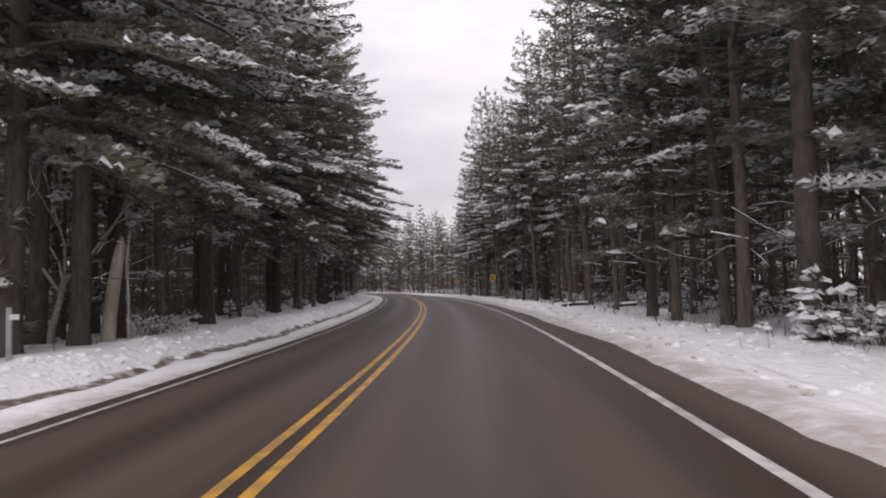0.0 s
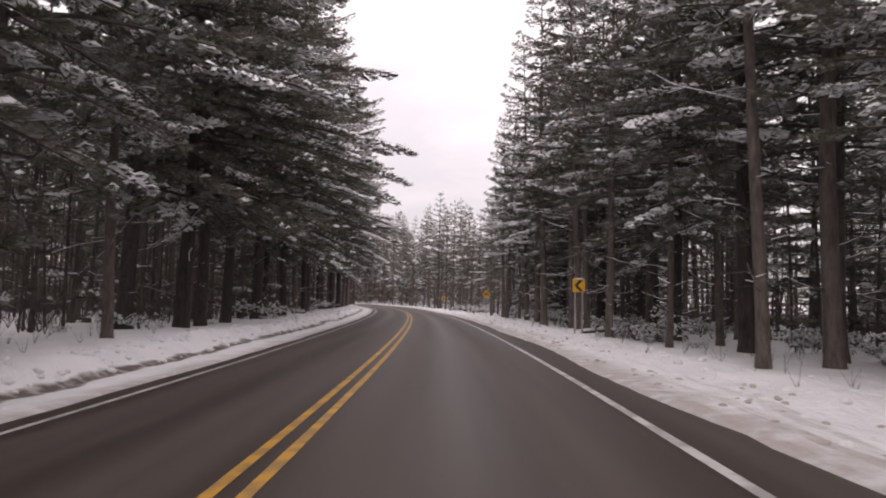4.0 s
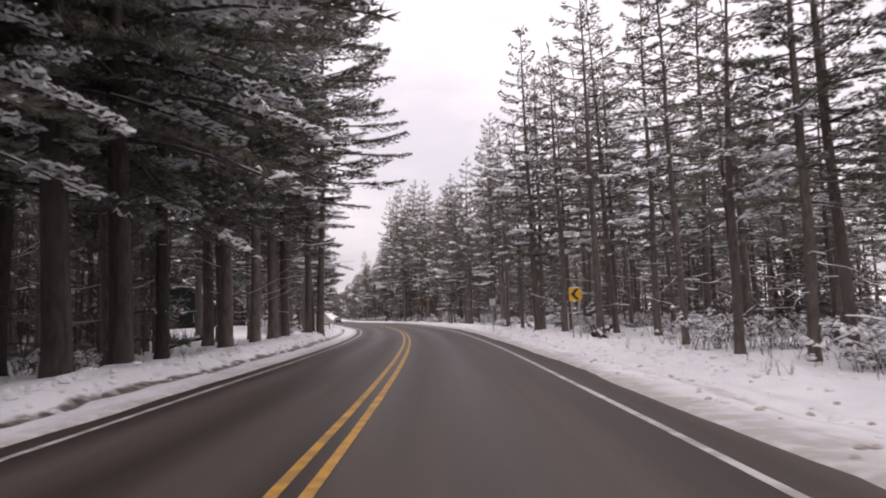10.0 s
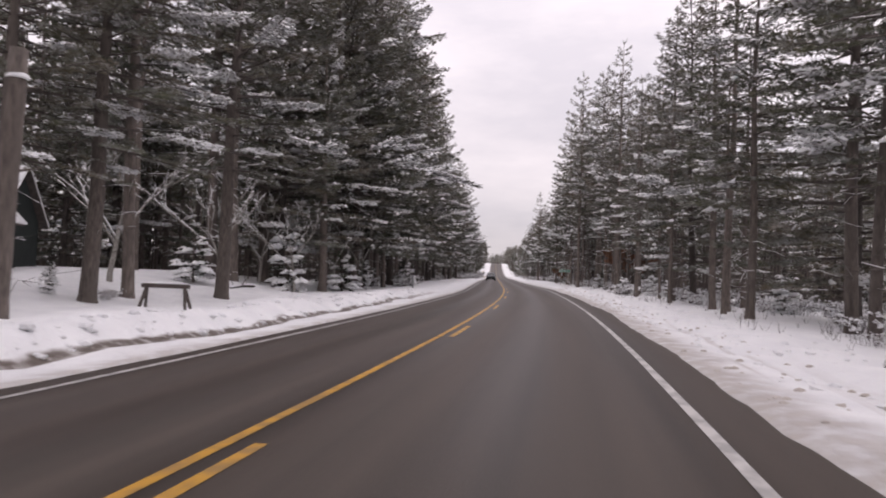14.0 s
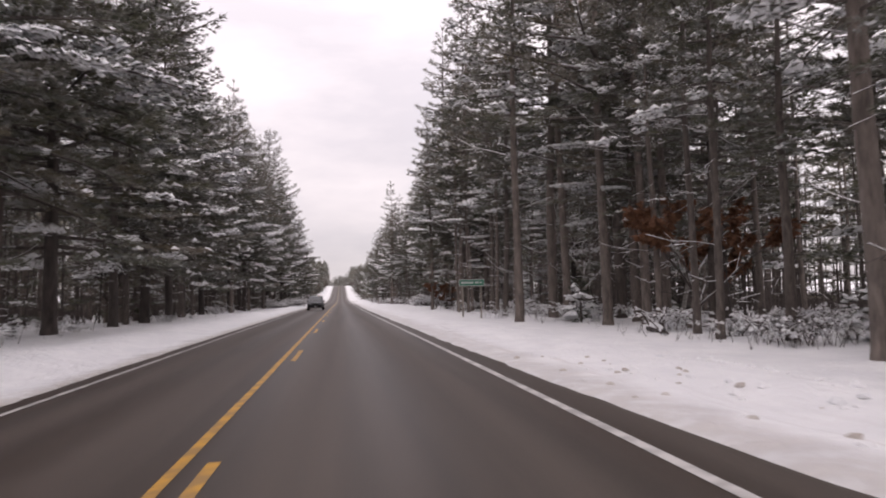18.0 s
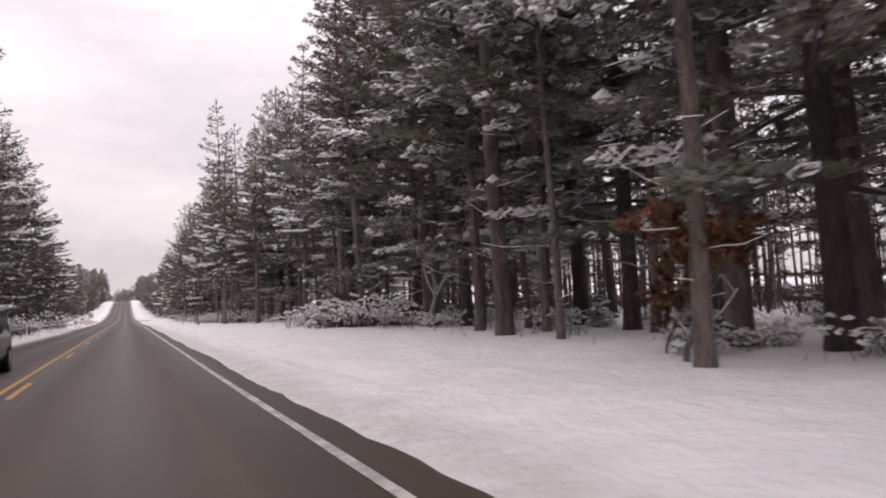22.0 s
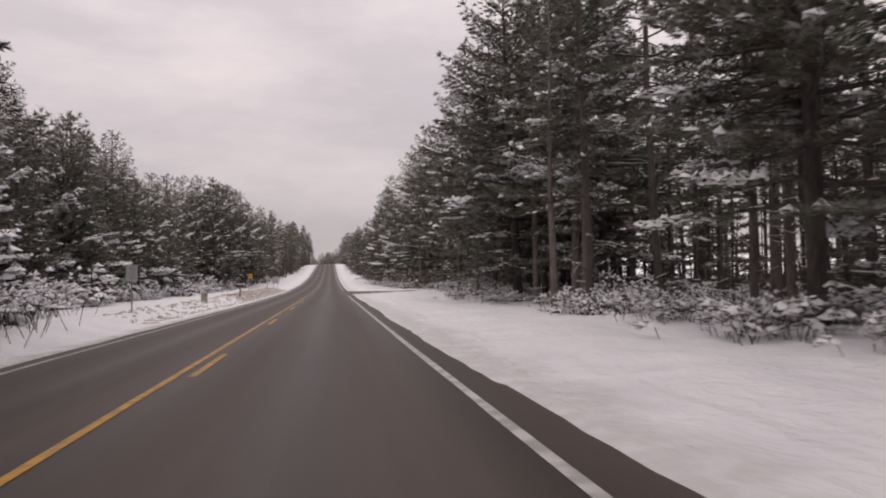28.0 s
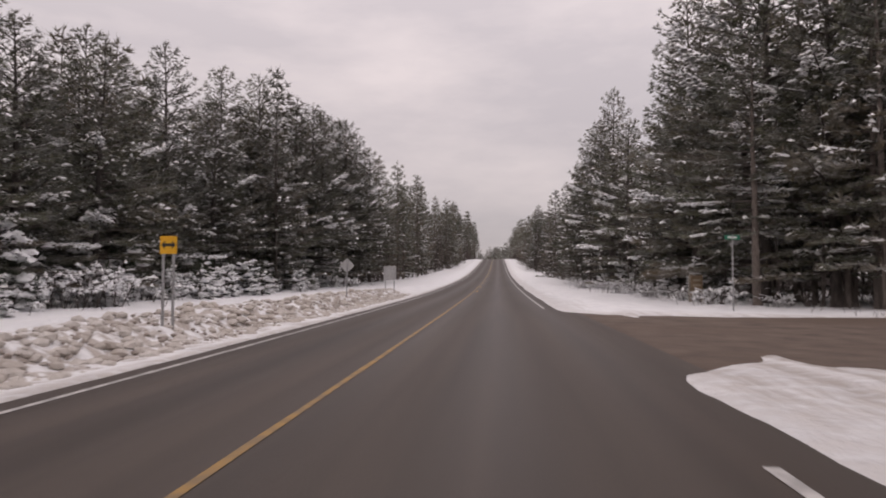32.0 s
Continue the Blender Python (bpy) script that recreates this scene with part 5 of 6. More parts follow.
def arrow_sign(s, lat, mid):
    m = stand(s, lat, 4)
    top = at(s, lat, mid).z - m.translation.z
    ob = thing("arrow_sign", m, "yellow sign with black double-headed arrow on two posts", "road sign")
    for x in (-0.12, 0.12):
        channel_post(x, 0.006, top + 0.2, ob)
    pl = part("panel", plate(raised(panel(0.40, 0.42), top), 0.004), YELLOW, ob, "yellow sign plate")
    a = [(-0.17, 0), (-0.08, 0.10), (-0.08, 0.035), (0.08, 0.035), (0.08, 0.10), (0.17, 0), (0.08, -0.10), (0.08, -0.035), (-0.08, -0.035), (-0.08, -0.10)]
    part("arrow", plate(raised(a, top), 0.002, pose(0, -0.003, 0)), BLACK, pl, "black double arrow")
    return ob


chevron_sign(65.2, 7.13, 2.11, -3)
chevron_sign(142.0, 7.08, 1.87, -3)
diamond_sign(105.7, 7.76, 2.15, 0.90, YELLOW, "yellow diamond warning sign with lines of lettering")
speed_sign(161.2, 6.17, 1.97)
guide_sign(269.4, 9.35, 2.17)
sign_back(408.6, -6.14, 1.90, 0.46, 0.68, "grey metal back of a roadside sign on one post")
sign_back(482.6, -5.99, 1.46, 0.90, 1.0, "large grey metal back of a sign on two posts", 2)
arrow_sign(449.1, -5.87, 2.05)
diamond_sign(468.2, -5.91, 1.85, 0.78, SIGN_BACK, "grey metal back of a diamond warning sign", False, 0, True)


def street_name_sign(s, lat):
    ob = thing("street_sign", stand(s, lat, 20), "small green street name sign on a thin post", "road sign")
    part("post", rod((0, 0, -0.4), (0, 0, 3.1), 0.03), STEEL, ob)
    p = part("panel", block(-0.36, 0.36, -0.004, 0.004, 2.9, 3.08, 0.003), SIGN_GREEN, ob, "green name plate")
    part("lettering", block(-0.24, 0.2, -0.008, -0.005, 2.95, 3.03), SIGN_WHITE, p, "bar of white lettering")


street_name_sign(462.0, 11.2)


def marker_post(s, lat, high, name="marker_post", label="grey marker post with a small white plate", mat=None):
    ob = thing(name, stand(s, lat, 6), label, "post")
    part("post", block(-0.06, 0.06, -0.03, 0.03, -0.4, high, 0.01), mat or POST_WOOD, ob)
    part("plate", block(0.02, 0.24, -0.04, -0.032, high - 0.28, high - 0.16, 0.003), SIGN_WHITE, ob, "small white plate")


marker_post(15.2, -8.7, 1.25, mat=STEEL)
marker_post(214.0, -6.4, 0.95, mat=STEEL)
marker_post(284.8, 11.2, 1.25, label="weathered wooden post with a small pale plate")


def stake(s, lat, high, lean=0.0):
    ob = thing("wooden_stake", stand(s, lat) @ pose(0, 0, 0, 0, lean, 0), "weathered wooden stake standing in the snow", "stake")
    part("shaft", rod((0, 0, -0.4), (0.02, 0, high), 0.05, 0.035), POST_WOOD, ob)


stake(370.8, 7.6, 1.05)
for s, lat, high, lean in ((365.7, 8.50, 1.25, -4), (365.8, 8.72, 1.45, -9), (365.4, 8.80, 1.35, -6), (364.9, 8.65, 1.5, -5)):
    stake(s, lat, high, lean)
stake(301.2, 12.6, 1.3, 4)
stake(207.0, -15.5, 0.9, -5)


def utility_pedestal(s, lat):
    ob = thing("utility_pedestal", stand(s, lat, 14), "pale green utility pedestal with red label and snow cap", "utility box")
    body = part("body", block(-0.2, 0.2, -0.14, 0.14, -0.3, 0.62, 0.02), textured("pale_green_enamel", (0.26, 0.29, 0.25), (0.34, 0.37, 0.32), 3.0, 0.5), ob, "pale green metal box")
    part("lid", block(-0.215, 0.215, -0.155, 0.155, 0.58, 0.66, 0.015), textured("dull_enamel", (0.30, 0.33, 0.29), (0.36, 0.39, 0.35), 3.0, 0.5), ob)
    part("label", block(0.02, 0.16, -0.147, -0.142, 0.42, 0.54), textured("red_label", (0.45, 0.03, 0.03), (0.55, 0.05, 0.04), 3.0, 0.5), body, "small red label")
    part("snow_cap", cap_of_snow(0.46, 0.34, 0.67), SNOW_ON, ob)


utility_pedestal(424.7, -6.05)


def mailbox(s, lat):
    ob = thing("mailbox", stand(s, lat, -20), "dark mailbox on a wooden post, topped with snow", "mailbox")
    part("post", block(-0.05, 0.05, -0.05, 0.05, -0.4, 0.95, 0.008), POST_WOOD, ob)
    part("arm", block(-0.28, 0.28, -0.06, 0.06, 0.93, 0.98, 0.006), POST_WOOD, ob)
    bm = bmesh.new()
    pts = [(-0.09, 0.98), (0.09, 0.98)] + [(0.09 * math.cos(a), 1.1 + 0.09 * math.sin(a)) for a in np.linspace(0, math.pi, 8)]
    plate(pts, 0.5, Matrix.Translation((-0.25, 0, 0)) @ pose(0, 0, 0, 0, 0, -90), bm)
    box = part("box", bm, textured("dark_enamel", (0.03, 0.03, 0.03), (0.06, 0.06, 0.06), 3.0, 0.5), ob, "dark rounded metal box")
    part("flag", block(-0.1, 0.05, -0.105, -0.098, 1.08, 1.14), textured("flag_red", (0.4, 0.03, 0.02), (0.5, 0.04, 0.03), 3.0, 0.5), box, "small red flag")
    part("snow_cap", cap_of_snow(0.52, 0.2, 1.19), SNOW_ON, ob)


mailbox(440.7, -5.8)


def board(s, lat):
    ob = thing("notice_board", stand(s, lat, 30), "brown wooden notice board on two posts", "notice board")
    for x in (-0.4, 0.4):
        part("post", block(x - 0.06, x + 0.06, -0.06, 0.06, -0.4, 1.5, 0.01), POST_WOOD, ob)
    p = part("panel", block(-0.42, 0.42, -0.09, -0.062, 0.35, 1.42, 0.008), BROWN_BOARD, ob, "tan wooden panel")
    for z in (0.62, 0.9, 1.16):
        part("lettering", block(-0.28, 0.28, -0.095, -0.091, z - 0.05, z + 0.05), textured("faded_print", (0.40, 0.34, 0.25), (0.5, 0.43, 0.33), 4.0), p, "faded line of lettering")
    part("snow_cap", cap_of_snow(0.95, 0.22, 1.5), SNOW_ON, ob)


board(470.8, 12.2)


def sawhorse(s, lat):
    """A low rail on splayed legs."""
    ob = thing("sawhorse", stand(s, lat, 8), "dark timber sawhorse rail standing in the snow", "sawhorse")
    part("rail", block(-0.58, 0.58, -0.05, 0.05, 0.52, 0.62, 0.008), TWIG, ob)
    for x, d in ((-0.46, -0.2), (0.46, 0.2)):
        for y in (-0.22, 0.22):
            part("leg", rod((x, 0, 0.56), (x + d * 0.6, y, -0.12), 0.04, 0.035), TWIG, ob)
    part("snow_cap", cap_of_snow(1.1, 0.1, 0.63), SNOW_ON, ob)


sawhorse(182.3, -7.0)


def snag(s, lat):
    """A broken, barkless trunk that leans on its neighbour."""
    ob = thing("dead_trunk", stand(s, lat), "pale barkless broken trunk leaning on a pine", "dead tree")
    g = Geo()
    pts = [Vector((0, 0, -0.3)), Vector((0.08, 0.05, 0.8)), Vector((0.2, 0.1, 1.9)), Vector((0.36, 0.15, 2.9)), Vector((0.42, 0.16, 3.25))]
    g.tube(pts, [0.23, 0.21, 0.19, 0.16, 0.03], 10)
    part("trunk", mesh("trunk", g.v, g.f, PALE, smooth=True), None, ob)
    h = Geo()
    for k in range(5):
        a = Vector((0.36 + 0.05 * math.cos(k * 1.3), 0.15 + 0.05 * math.sin(k * 1.3), 2.8))
        h.tube([a, a + Vector((0.04, 0, 0.35 + 0.12 * (k % 3)))], [0.05, 0.006], 3)
    part("splinter", mesh("splinter", h.v, h.f, PALE), None, ob, "jagged pale splinters")
    w = Geo()
    w.tube([Vector((0.62, 0.1, 0)), Vector((0.66, 0.05, 1.2)), Vector((0.6, 0.05, 2.4)), Vector((0.7, 0.05, 3.4))], [0.05, 0.04, 0.05, 0.02], 5)
    part("bark_strip", mesh("bark_strip", w.v, w.f, PALE, smooth=True), None, ob, "long pale strip of torn wood")


snag(20.6, -9.2)


def broken_stem(s, lat):
    """A tall grey stem broken off, with a cap of snow."""
    ob = thing("dead_trunk", stand(s, lat), "tall grey broken trunk capped with snow", "dead tree")
    g = Geo()
    g.tube([Vector((0, 0, -0.3)), Vector((0.02, 0, 0.5)), Vector((0.10, 0.02, 2.6)), Vector((0.16, 0.05, 4.6)), Vector((0.20, 0.05, 5.5))], [0.29, 0.24, 0.21, 0.20, 0.17], 12)
    part("trunk", mesh("trunk", g.v, g.f, BARK, smooth=True), None, ob)
    part("snow_cap", snow_heap(0.20, 0.05, 4.9, 0.24, 0.22, 0.14), SNOW_ON, ob)
    for z, a, ln in ((3.0, 0.4, 0.7), (3.9, 2.6, 0.5), (4.7, 1.2, 0.6), (2.1, 4.4, 0.4)):
        t = Geo()
        p = Vector((0.1, 0.03, z))
        t.tube([p, p + Vector((math.cos(a) * ln, math.sin(a) * ln, 0.15))], [0.04, 0.012], 5)
        part("branch_stub", mesh("branch_stub", t.v, t.f, BARK), None, ob)


broken_stem(179.0, -8.7)


def leaning_birch(s, lat):
    """A pale birch bent over towards the road, forked, its bare twigs lined with snow."""
    ob = thing("leaning_birch", stand(s, lat), "pale leafless birch leaning over towards the road", "tree", "roadside trees")
    rnd = random.Random(77)
    trunk, limbs, snow = Geo(), Geo(), Geo()

    def lean(p):
        return Vector((p[0] * 0.8, p[0] * 0.6 + p[1], p[2]))

    trunk.tube([lean(p) for p in ((0, 0, -0.3), (0.15, 0, 1.2), (0.55, 0, 2.8), (1.3, 0.1, 4.2), (2.1, 0.15, 5.3))], [0.15, 0.13, 0.115, 0.10, 0.085], 9)
    arms = (((2.1, 0.15, 5.3), (3.2, 0.3, 7.0), (4.3, 0.5, 8.6), (5.2, 0.6, 9.6)), ((2.1, 0.15, 5.3), (3.3, -0.2, 6.3), (4.6, -0.4, 7.0), (5.6, -0.5, 7.3)), ((1.7, 0.1, 4.8), (2.9, 0.6, 6.6), (3.7, 0.9, 8.2), (4.2, 1.0, 9.2)))
    for pts in arms:
        pts = [lean(p) for p in pts]
        limbs.tube(pts, [0.07, 0.05, 0.033, 0.012], 6)
        snow.ridge([p + Vector((0, 0, 0.03)) for p in pts], 0.035)
        for _ in range(9):
            k = rnd.randrange(1, 3)
            p = pts[k].lerp(pts[k + 1], rnd.random())
            q = p + Vector((rnd.uniform(0.3, 1.3), rnd.uniform(-0.7, 0.7), rnd.uniform(-0.1, 0.9)))
            limbs.tube([p, q], [0.018, 0.005], 3)
            snow.ridge([p, q], 0.014)
    for nm, geo, mat in (("trunk", trunk, BIRCH), ("branchwork", limbs, BIRCH), ("snow_load", snow, SNOW_ON)):
        part(nm, mesh(nm, geo.v, geo.f, mat, smooth=nm == "trunk"), None, ob)


leaning_birch(231.6, -9.8)


def fallen_log(s, lat, length, thick, turn, tip=3.0, lift=0.0):
    ob = thing("fallen_log", stand(s, lat, turn, 0.0) @ pose(0, 0, thick * 0.7 + lift, 0, -tip, 0), "fallen snow-covered log among the trees", "log", "fallen logs")
    g, w = Geo(), Geo()
    pts = [Vector((x * length, 0.06 * math.sin(x * 5), 0.05 * math.cos(x * 4))) for x in (-0.5, -0.25, 0, 0.25, 0.5)]
    wave = [-0.5 + k / 12 for k in range(13)]
    g.tube([Vector((x * length, 0.06 * math.sin(x * 5) + 0.3 * thick * math.sin(x * 17 + s), 0.05 * math.cos(x * 4))) for x in wave], [thick * (0.85 - 0.35 * x + 0.14 * math.sin(x * 23 + s)) for x in wave], 9)
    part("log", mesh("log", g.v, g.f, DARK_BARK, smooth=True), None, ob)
    rnd, n = random.Random(int(s * 10)), max(2, int(length / 0.9))
    for k in range(n):
        if rnd.random() < 0.8:
            a = -0.5 + (k + rnd.uniform(0, 0.25)) / n
            run_of = [a, a + 0.35 / n, a + 0.6 / n, a + rnd.uniform(0.75, 1.0) / n]
            w.ridge([Vector((x * length, 0.06 * math.sin(x * 5), 0.05 * math.cos(x * 4) + thick * 0.7)) for x in run_of], thick * rnd.uniform(0.45, 0.85))
    part("snow_load", mesh("snow_load", w.v, w.f, SNOW_ON, smooth=True), None, ob)
    for k in range(3):
        t = Geo()
        p = pts[1 + k % 3]
        t.tube([p, p + Vector((0.12, (-1) ** k * 0.2, 0.25 + 0.1 * k)), p + Vector((0.32, (-1) ** k * 0.45, 0.5 + 0.15 * k))], [thick * 0.3, thick * 0.18, 0.008], 5)
        part("branch_stub", mesh("branch_stub", t.v, t.f, TWIG), None, ob)


for row in ((34.5, 7.6, 2.2, 0.10, 30), (37.0, 10.6, 2.2, 0.10, -35, 8), (146.0, 9.2, 3.0, 0.11, 60), (144.5, 8.6, 2.2, 0.13, 85), (148.5, 10.2, 3.6, 0.12, 70, 6), (70.0, 9.0, 2.6, 0.09, 20), (66.5, 9.8, 3.2, 0.10, 75), (154.0, -13.4, 4.0, 0.11, 40, 14), (170.0, 10.6, 2.8, 0.12, 80), (249.5, 12.0, 2.6, 0.12, 75), (437.5, 15.0, 5.0, 0.08, 70, 38), (200.0, -13.0, 2.6, 0.08, 80), (46.0, 8.9, 3.0, 0.10, 65, 4), (331.2, 18.2, 9.0, 0.15, -14, -13, 0.95)):
    fallen_log(*row)


# ---- the cabin in the clearing ----
def cabin(s, lat):
    """Dark green boarded cabin: a broad gabled wing before a cross-ridged main house, snow on every slope."""
    m = Matrix.Translation(at(s, lat, 0.76)) @ pose(0, 0, 0, 0, 0, facing(s) + 22)
    ob = thing("cabin", m, "dark green boarded cabin with snow-covered gable roofs", "cabin")
    w, d, h, top = 10.4, 4.2, 2.1, 6.0
    x0, x1, mid = -w, 0.0, -w / 2
    outline = [(x0, -0.6), (x1, -0.6), (x1, h), (mid, top), (x0, h)]
    front = part("gable_wall", plate(outline, 0.14), CABIN_GREEN, ob, "dark green gable wall")
    part("side_wall", block(x1 - 0.14, x1, 0.145, d, -0.6, h), CABIN_GREEN, ob)
    part("side_wall", block(x0, x0 + 0.14, 0.145, d, -0.6, h), CABIN_GREEN, ob)
    k = 0.0
    while x0 + k < x1 - 0.1:
        x = x0 + k + 0.01
        lim = h + (top - h) * (1 - abs((x + 0.1) - mid) / (w / 2))
        part("board", block(x, x + 0.22, -0.022, -0.002, -0.55, lim - 0.12), CABIN_GREEN, front)
        k += 0.235

    def slope_of(width, rise, y0, y1, origin, turn):
        """Both slopes of a ridged roof along y, with their snow."""
        a = math.atan2(rise, width / 2)
        long = width / 2 / math.cos(a) + 0.35
        for side in (-1, 1):
            mm = Matrix.Translation(origin) @ pose(0, 0, 0, 0, 0, turn) @ Matrix.Rotation(side * a, 4, "Y")
            p0, p1 = (0, long) if side > 0 else (-long, 0)
            roof = part("roof", block(p0, p1, y0, y1, -0.02, 0.08, m=mm), TWIG, ob)
            sb = bmesh.new()
            for v in bmesh.ops.create_grid(sb, x_segments=14, y_segments=20, size=0.5)["verts"]:
                e = min(0.5 - abs(v.co.x), 0.5 - abs(v.co.y))
                v.co = Vector(((p0 + p1) / 2 + v.co.x * (long + 0.06), (y0 + y1) / 2 + v.co.y * (y1 - y0 + 0.06), 0.09 + 0.22 * min(1, e * 14 + 0.25) + 0.02 * noise.noise(v.co * 9)))
            for v in bmesh.ops.extrude_face_region(sb, geom=list(sb.faces))["geom"]:
                if isinstance(v, bmesh.types.BMVert):
                    v.co.z = 0.084
            bmesh.ops.recalc_face_normals(sb, faces=sb.faces)
            bmesh.ops.transform(sb, matrix=mm, verts=sb.verts)
            part("snow_blanket", sb, SNOW_ON, roof, "thick blanket of snow")
            if turn == 0:
                part("bargeboard", block(p0, p1, y0 - 0.035, y0 - 0.005, -0.18, 0.07, m=mm), TWIG, ob)

    slope_of(w, top - h, -0.30, d, (mid, 0, top), 0)
    # the main house behind, its ridge across
    part("main_wall", block(x0 - 0.5, x1 - 0.9, d + 0.35, d + 0.50, -0.6, 2.3), CABIN_GREEN, ob)
    part("main_wall", plate([(d + 0.5, -0.6), (d + 5.5, -0.6), (d + 5.5, 2.3), (d + 3.0, 4.6), (d + 0.5, 2.3)], 0.14, Matrix.Translation((x1 - 0.90, 0, 0)) @ pose(0, 0, 0, 0, 0, 90)), CABIN_GREEN, ob)
    slope_of(5.4, 2.35, -0.2, w + 0.4, (x1 - 0.8, d + 3.0, 4.62), 90)
    ch = part("chimney", block(x1 - 1.9, x1 - 1.1, d + 2.6, d + 3.3, 3.9, 5.75, 0.03), STONE, ob, "stone chimney")
    part("snow_cap", snow_heap(x1 - 1.5, d + 2.95, 5.76, 0.5, 0.45, 0.2), SNOW_ON, ch)
    for x, z in ((-2.3, 0.85), (-7.4, 0.85)):
        win = part("window", block(x - 0.42, x + 0.42, -0.07, -0.026, z, z + 0.8, 0.008), TRIM, ob, "grey-trimmed window")
        for px in (-0.19, 0.19):
            for pz in (0.21, 0.58):
                part("pane", block(x + px - 0.16, x + px + 0.16, -0.078, -0.072, z + pz - 0.16, z + pz + 0.16), GLASS, win)
        part("sill", block(x - 0.48, x + 0.48, -0.12, -0.03, z - 0.07, z - 0.005), TRIM, win)
    part("door", block(-5.0, -4.1, -0.06, -0.026, -0.1, 1.9, 0.006), TWIG, ob, "plain boarded door")
    part("drainpipe", rod((x1 + 0.05, -0.02, -0.4), (x1 + 0.05, -0.02, h), 0.04), TRIM, ob)


cabin(188.4, -18.0)


# ---- an oncoming car in the far lane ----
def car(s, lat):
    """A dark utility car; its front looks towards -y."""
    p = at(s, lat, cross(s, lat))
    ob = thing("car", Matrix.Translation(p) @ pose(0, 0, 0, 0, 0, facing(s)), "dark grey utility car in the oncoming lane", "car")
    sec = [  # distance from the nose, half width, floor, waist
        (0.0, 0.70, 0.42, 0.80), (0.12, 0.84, 0.30, 0.92), (0.9, 0.91, 0.26, 1.02), (1.35, 0.92, 0.26, 1.06), (2.6, 0.93, 0.26, 1.08), (3.9, 0.92, 0.28, 1.10), (4.45, 0.88, 0.34, 1.08), (4.6, 0.78, 0.44, 0.98),
    ]
    v, f = [], []
    for y, hw, lo, hi in sec:
        for x, z in ((-hw * 0.9, lo), (-hw, lo + 0.2), (-hw, hi - 0.15), (-hw * 0.9, hi), (hw * 0.9, hi), (hw, hi - 0.15), (hw, lo + 0.2), (hw * 0.9, lo)):
            v.append((x, y, z))
    n = 8
    for r in range(len(sec) - 1):
        for c in range(n):
            f.append((r * n + c, r * n + (c + 1) % n, (r + 1) * n + (c + 1) % n, (r + 1) * n + c))
    f += [tuple(range(n))[::-1], tuple((len(sec) - 1) * n + c for c in range(n))]
    body = part("body", mesh("body", v, f, CAR_PAINT, smooth=False), None, ob, "dark grey bodywork")
    v, f = [], []
    for y0, y1, hw, z in ((1.30, 4.42, 0.84, 1.06), (1.95, 4.30, 0.74, 1.60), (2.2, 4.1, 0.66, 1.68)):
        v += [(-hw, y0, z), (hw, y0, z), (hw, y1, z), (-hw, y1, z)]
    for r in range(2):
        for c in range(4):
            f.append((r * 4 + c, r * 4 + (c + 1) % 4, r * 4 + 4 + (c + 1) % 4, r * 4 + 4 + c))
    f.append((8, 9, 10, 11))
    part("roof", mesh("roof", v, f, CAR_PAINT), None, ob)

    def pane(a, b, c, d, name="window"):
        q = [Vector(k) for k in (a, b, c, d)]
        nrm = (q[1] - q[0]).cross(q[3] - q[0]).normalized() * 0.008
        mid = sum(q, Vector()) / 4
        q = [mid + (k - mid) * 0.86 for k in q]
        vv = [k + nrm for k in q] + [k - nrm for k in q]
        part(name, mesh(name, vv, [(0, 1, 2, 3), (7, 6, 5, 4), (0, 4, 5, 1), (1, 5, 6, 2), (2, 6, 7, 3), (3, 7, 4, 0)], GLASS), None, ob, "dark window glass")

    pane((-0.84, 1.30, 1.06), (0.84, 1.30, 1.06), (0.74, 1.95, 1.60), (-0.74, 1.95, 1.60), "windscreen")
    pane((0.84, 4.42, 1.06), (-0.84, 4.42, 1.06), (-0.74, 4.30, 1.60), (0.74, 4.30, 1.60), "rear_window")
    for sx in (-1, 1):
        for a, b, c, d in ((1.55, 2.75, 2.75, 2.05), (2.8, 4.2, 4.15, 2.8)):
            pts = [(sx * 0.845, a, 1.08), (sx * 0.845, b, 1.08), (sx * 0.75, c, 1.58), (sx * 0.75, d, 1.58)]
            pane(*(pts if sx > 0 else pts[::-1]))
        part("headlight", block(sx * 0.55 - 0.2, sx * 0.55 + 0.2, 0.0, 0.12, 0.68, 0.82, 0.02), LENS_GLASS, body, "clear headlight lens")
        part("mirror", block(sx * 0.98 - 0.09, sx * 0.98 + 0.09, 1.55, 1.66, 1.02, 1.16, 0.02), CAR_PAINT, ob)
        for y in (0.92, 3.65):
            t = part("wheel", rod((sx * 0.74, y, 0.34), (sx * 0.95, y, 0.34), 0.34, n=20), RUBBER, ob, "black tyre")
            part("rim", rod((sx * 0.945, y, 0.34), (sx * 0.962, y, 0.34), 0.21, n=14), ALLOY, t, "alloy rim")
    part("grille", block(-0.36, 0.36, -0.012, 0.03, 0.52, 0.74, 0.01), BLACK, body, "black grille")
    part("number_plate", block(-0.16, 0.16, -0.03, -0.013, 0.40, 0.49), SIGN_WHITE, body, "blank pale plate")
    part("bumper", block(-0.74, 0.74, -0.03, 0.10, 0.30, 0.46, 0.03), RUBBER, body)


car(307.0, -1.75)


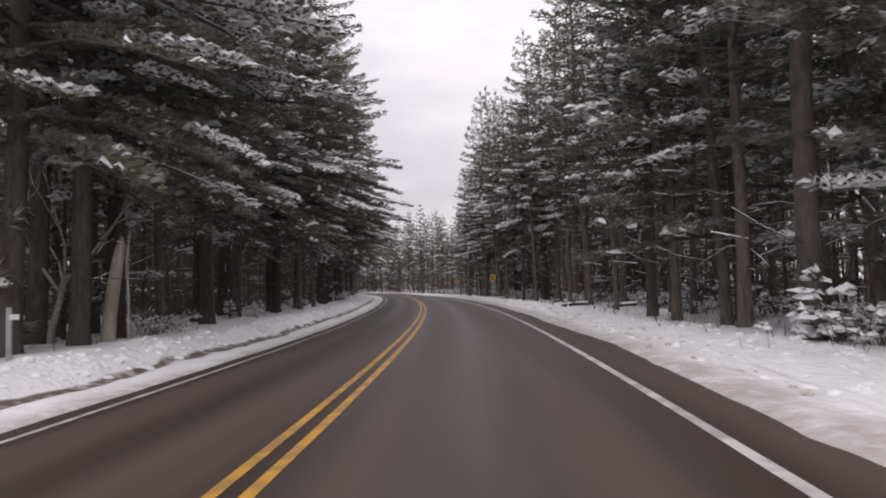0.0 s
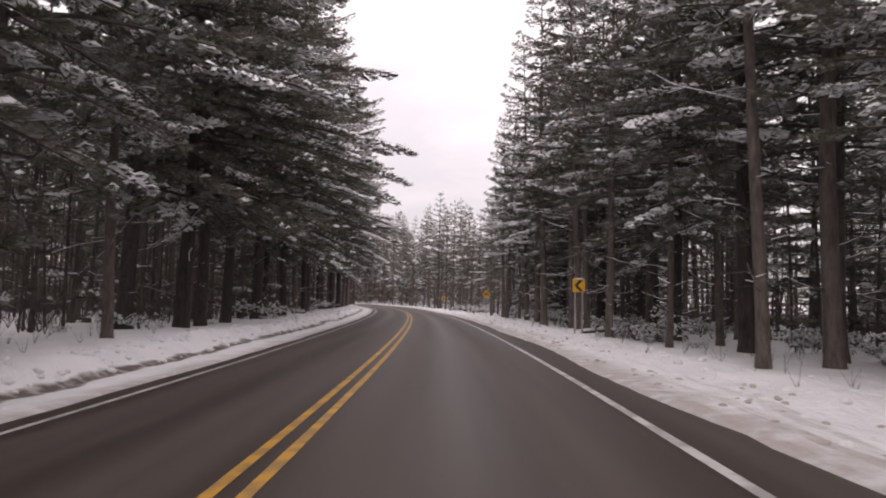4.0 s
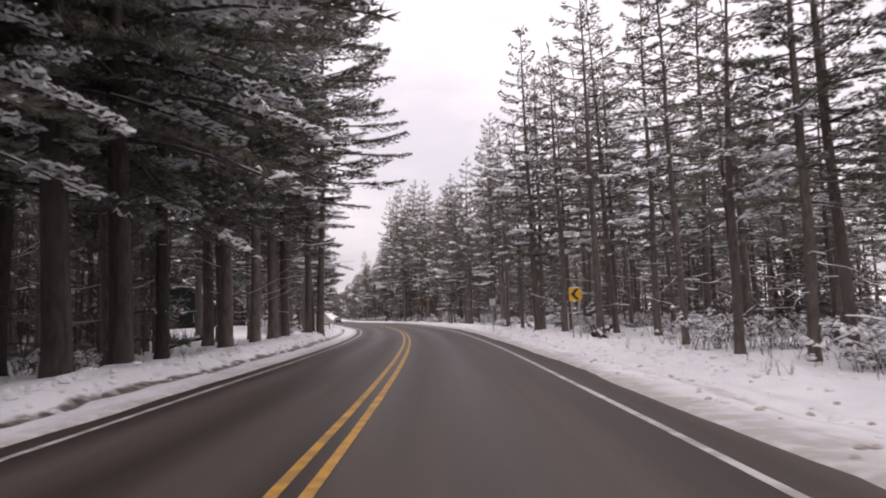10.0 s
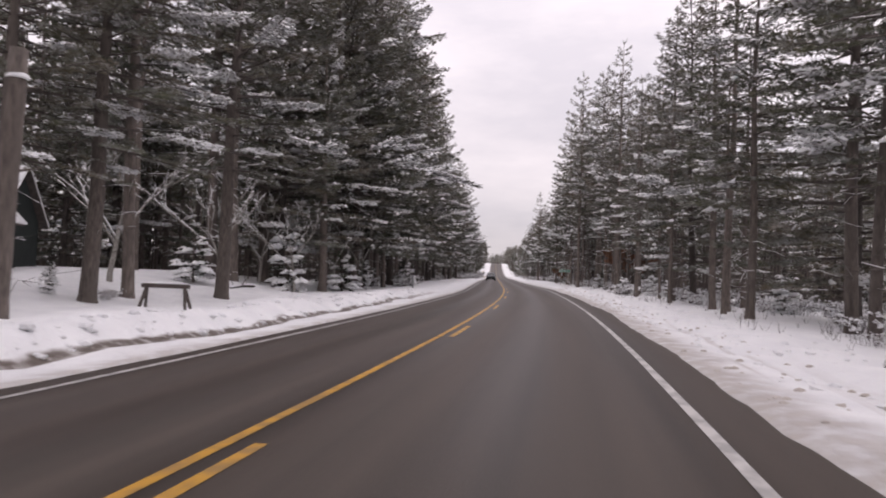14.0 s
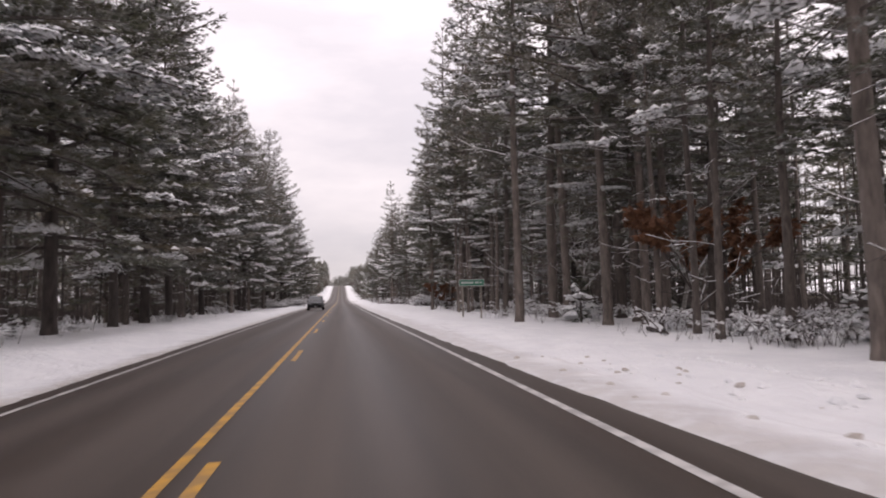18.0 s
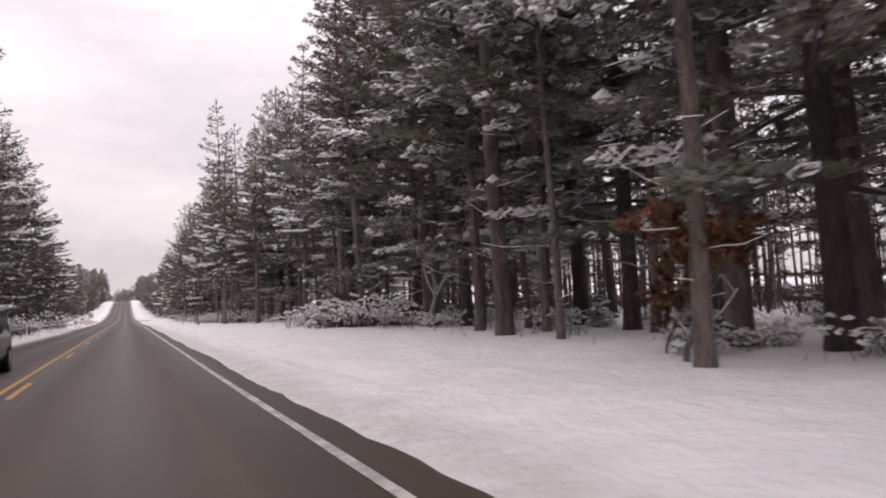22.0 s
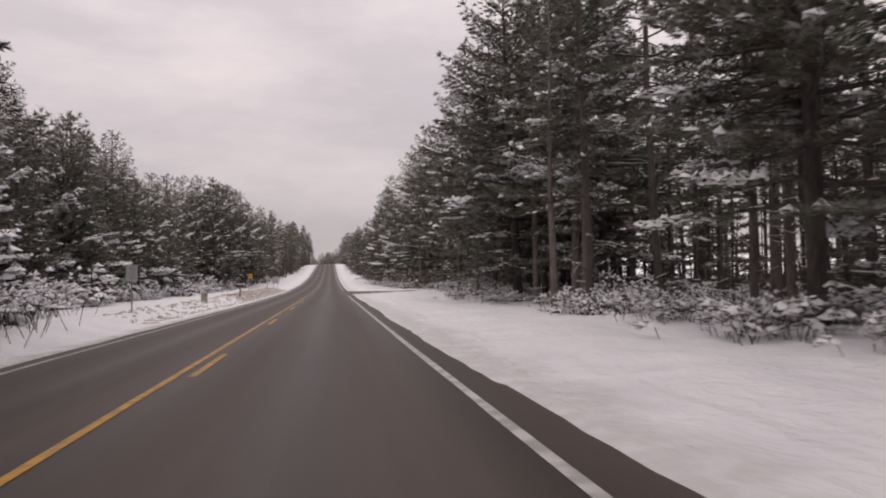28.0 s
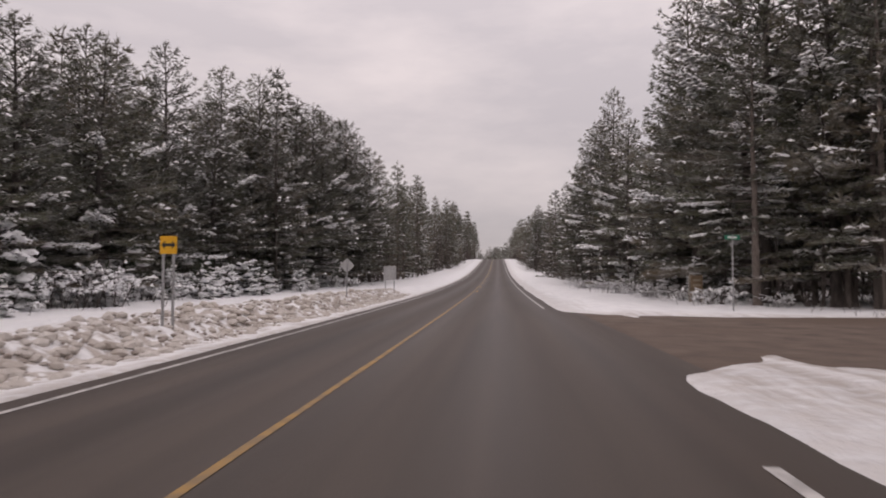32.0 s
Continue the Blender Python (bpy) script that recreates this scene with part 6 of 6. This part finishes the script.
# ---- loose stuff of the verges ----
def weeds(s0, s1, side, table, count, seed, far=0.8):
    """Dry stalks and twigs that stick out of the snow."""
    rnd = random.Random(seed)
    g = Geo()
    for _ in range(count):
        s = rnd.uniform(s0, s1)
        lat = side * (along(table, s) - rnd.uniform(-2.5, far))
        p = floor_at(s, lat) - Vector((0, 0, 0.05))
        for _ in range(rnd.randint(2, 5)):
            d = Vector((rnd.uniform(-0.5, 0.5), rnd.uniform(-0.5, 0.5), 1)) * rnd.uniform(0.12, 0.5)
            g.tube([p, p + d], [0.006, 0.002], 3)
    tagged(new("dry_weeds", mesh("dry_weeds", g.v, g.f, TWIG)), "dry weed stalks poking through the snow", "weeds", kind="stuff")


weeds(0, 235, 1, EDGE_RIGHT, 620, 61, 2.6)
weeds(0, 150, -1, EDGE_LEFT, 160, 62)
weeds(235, 480, 1, EDGE_RIGHT, 300, 63)
weeds(235, 480, -1, EDGE_LEFT, 200, 64)


def rubble(s0, s1, lo, hi, count, seed, mat, sizes, name, label):
    """Clods of snow thrown up by the plough."""
    rnd = random.Random(seed)
    v, f = [], []
    base = bmesh.new()
    bmesh.ops.create_icosphere(base, subdivisions=1, radius=1)
    tv, tf = [x.co.copy() for x in base.verts], [tuple(y.index for y in x.verts) for x in base.faces]
    base.free()
    for _ in range(count):
        s, lat = rnd.uniform(s0, s1), rnd.uniform(lo, hi)
        p, r, k = floor_at(s, lat), rnd.uniform(*sizes), len(v)
        e = Euler((rnd.uniform(0, 6), rnd.uniform(0, 6), rnd.uniform(0, 6))).to_matrix()
        for c in tv:
            q = e @ (c * (1 + 0.35 * noise.noise(c * 2.3 + p)))
            v.append(p + Vector((q.x * 1.3, q.y * 1.1, q.z * 0.75)) * r)
        f += [tuple(i + k for i in t) for t in tf]
    tagged(new(name, mesh(name, v, f, mat)), label, "snow", kind="stuff")


rubble(406, 438, -7.0, -4.6, 700, 70, GREYSNOW, (0.02, 0.09), "snow_rubble", "grey churned snow along the ploughed verge")
rubble(437, 484, -7.2, -4.5, 1500, 71, GREYSNOW, (0.02, 0.15), "snow_rubble", "dirty churned snow clods on the ploughed bank")
rubble(437, 482, -7.0, -4.7, 1300, 72, MUDDY, (0.02, 0.07), "slush_clods", "brown slush clods on the ploughed bank")
rubble(0, 215, -6.9, -5.4, 1500, 73, SNOW_ON, (0.03, 0.12), "snow_clods", "small clods of ploughed snow")
rubble(0, 240, 5.0, 8.6, 2600, 74, SNOW_ON, (0.02, 0.09), "snow_clods", "small clods of ploughed snow")
rubble(0, 240, 4.5, 6.2, 900, 75, GREYSNOW, (0.015, 0.06), "slush_clods", "grey slush clods beside the asphalt")
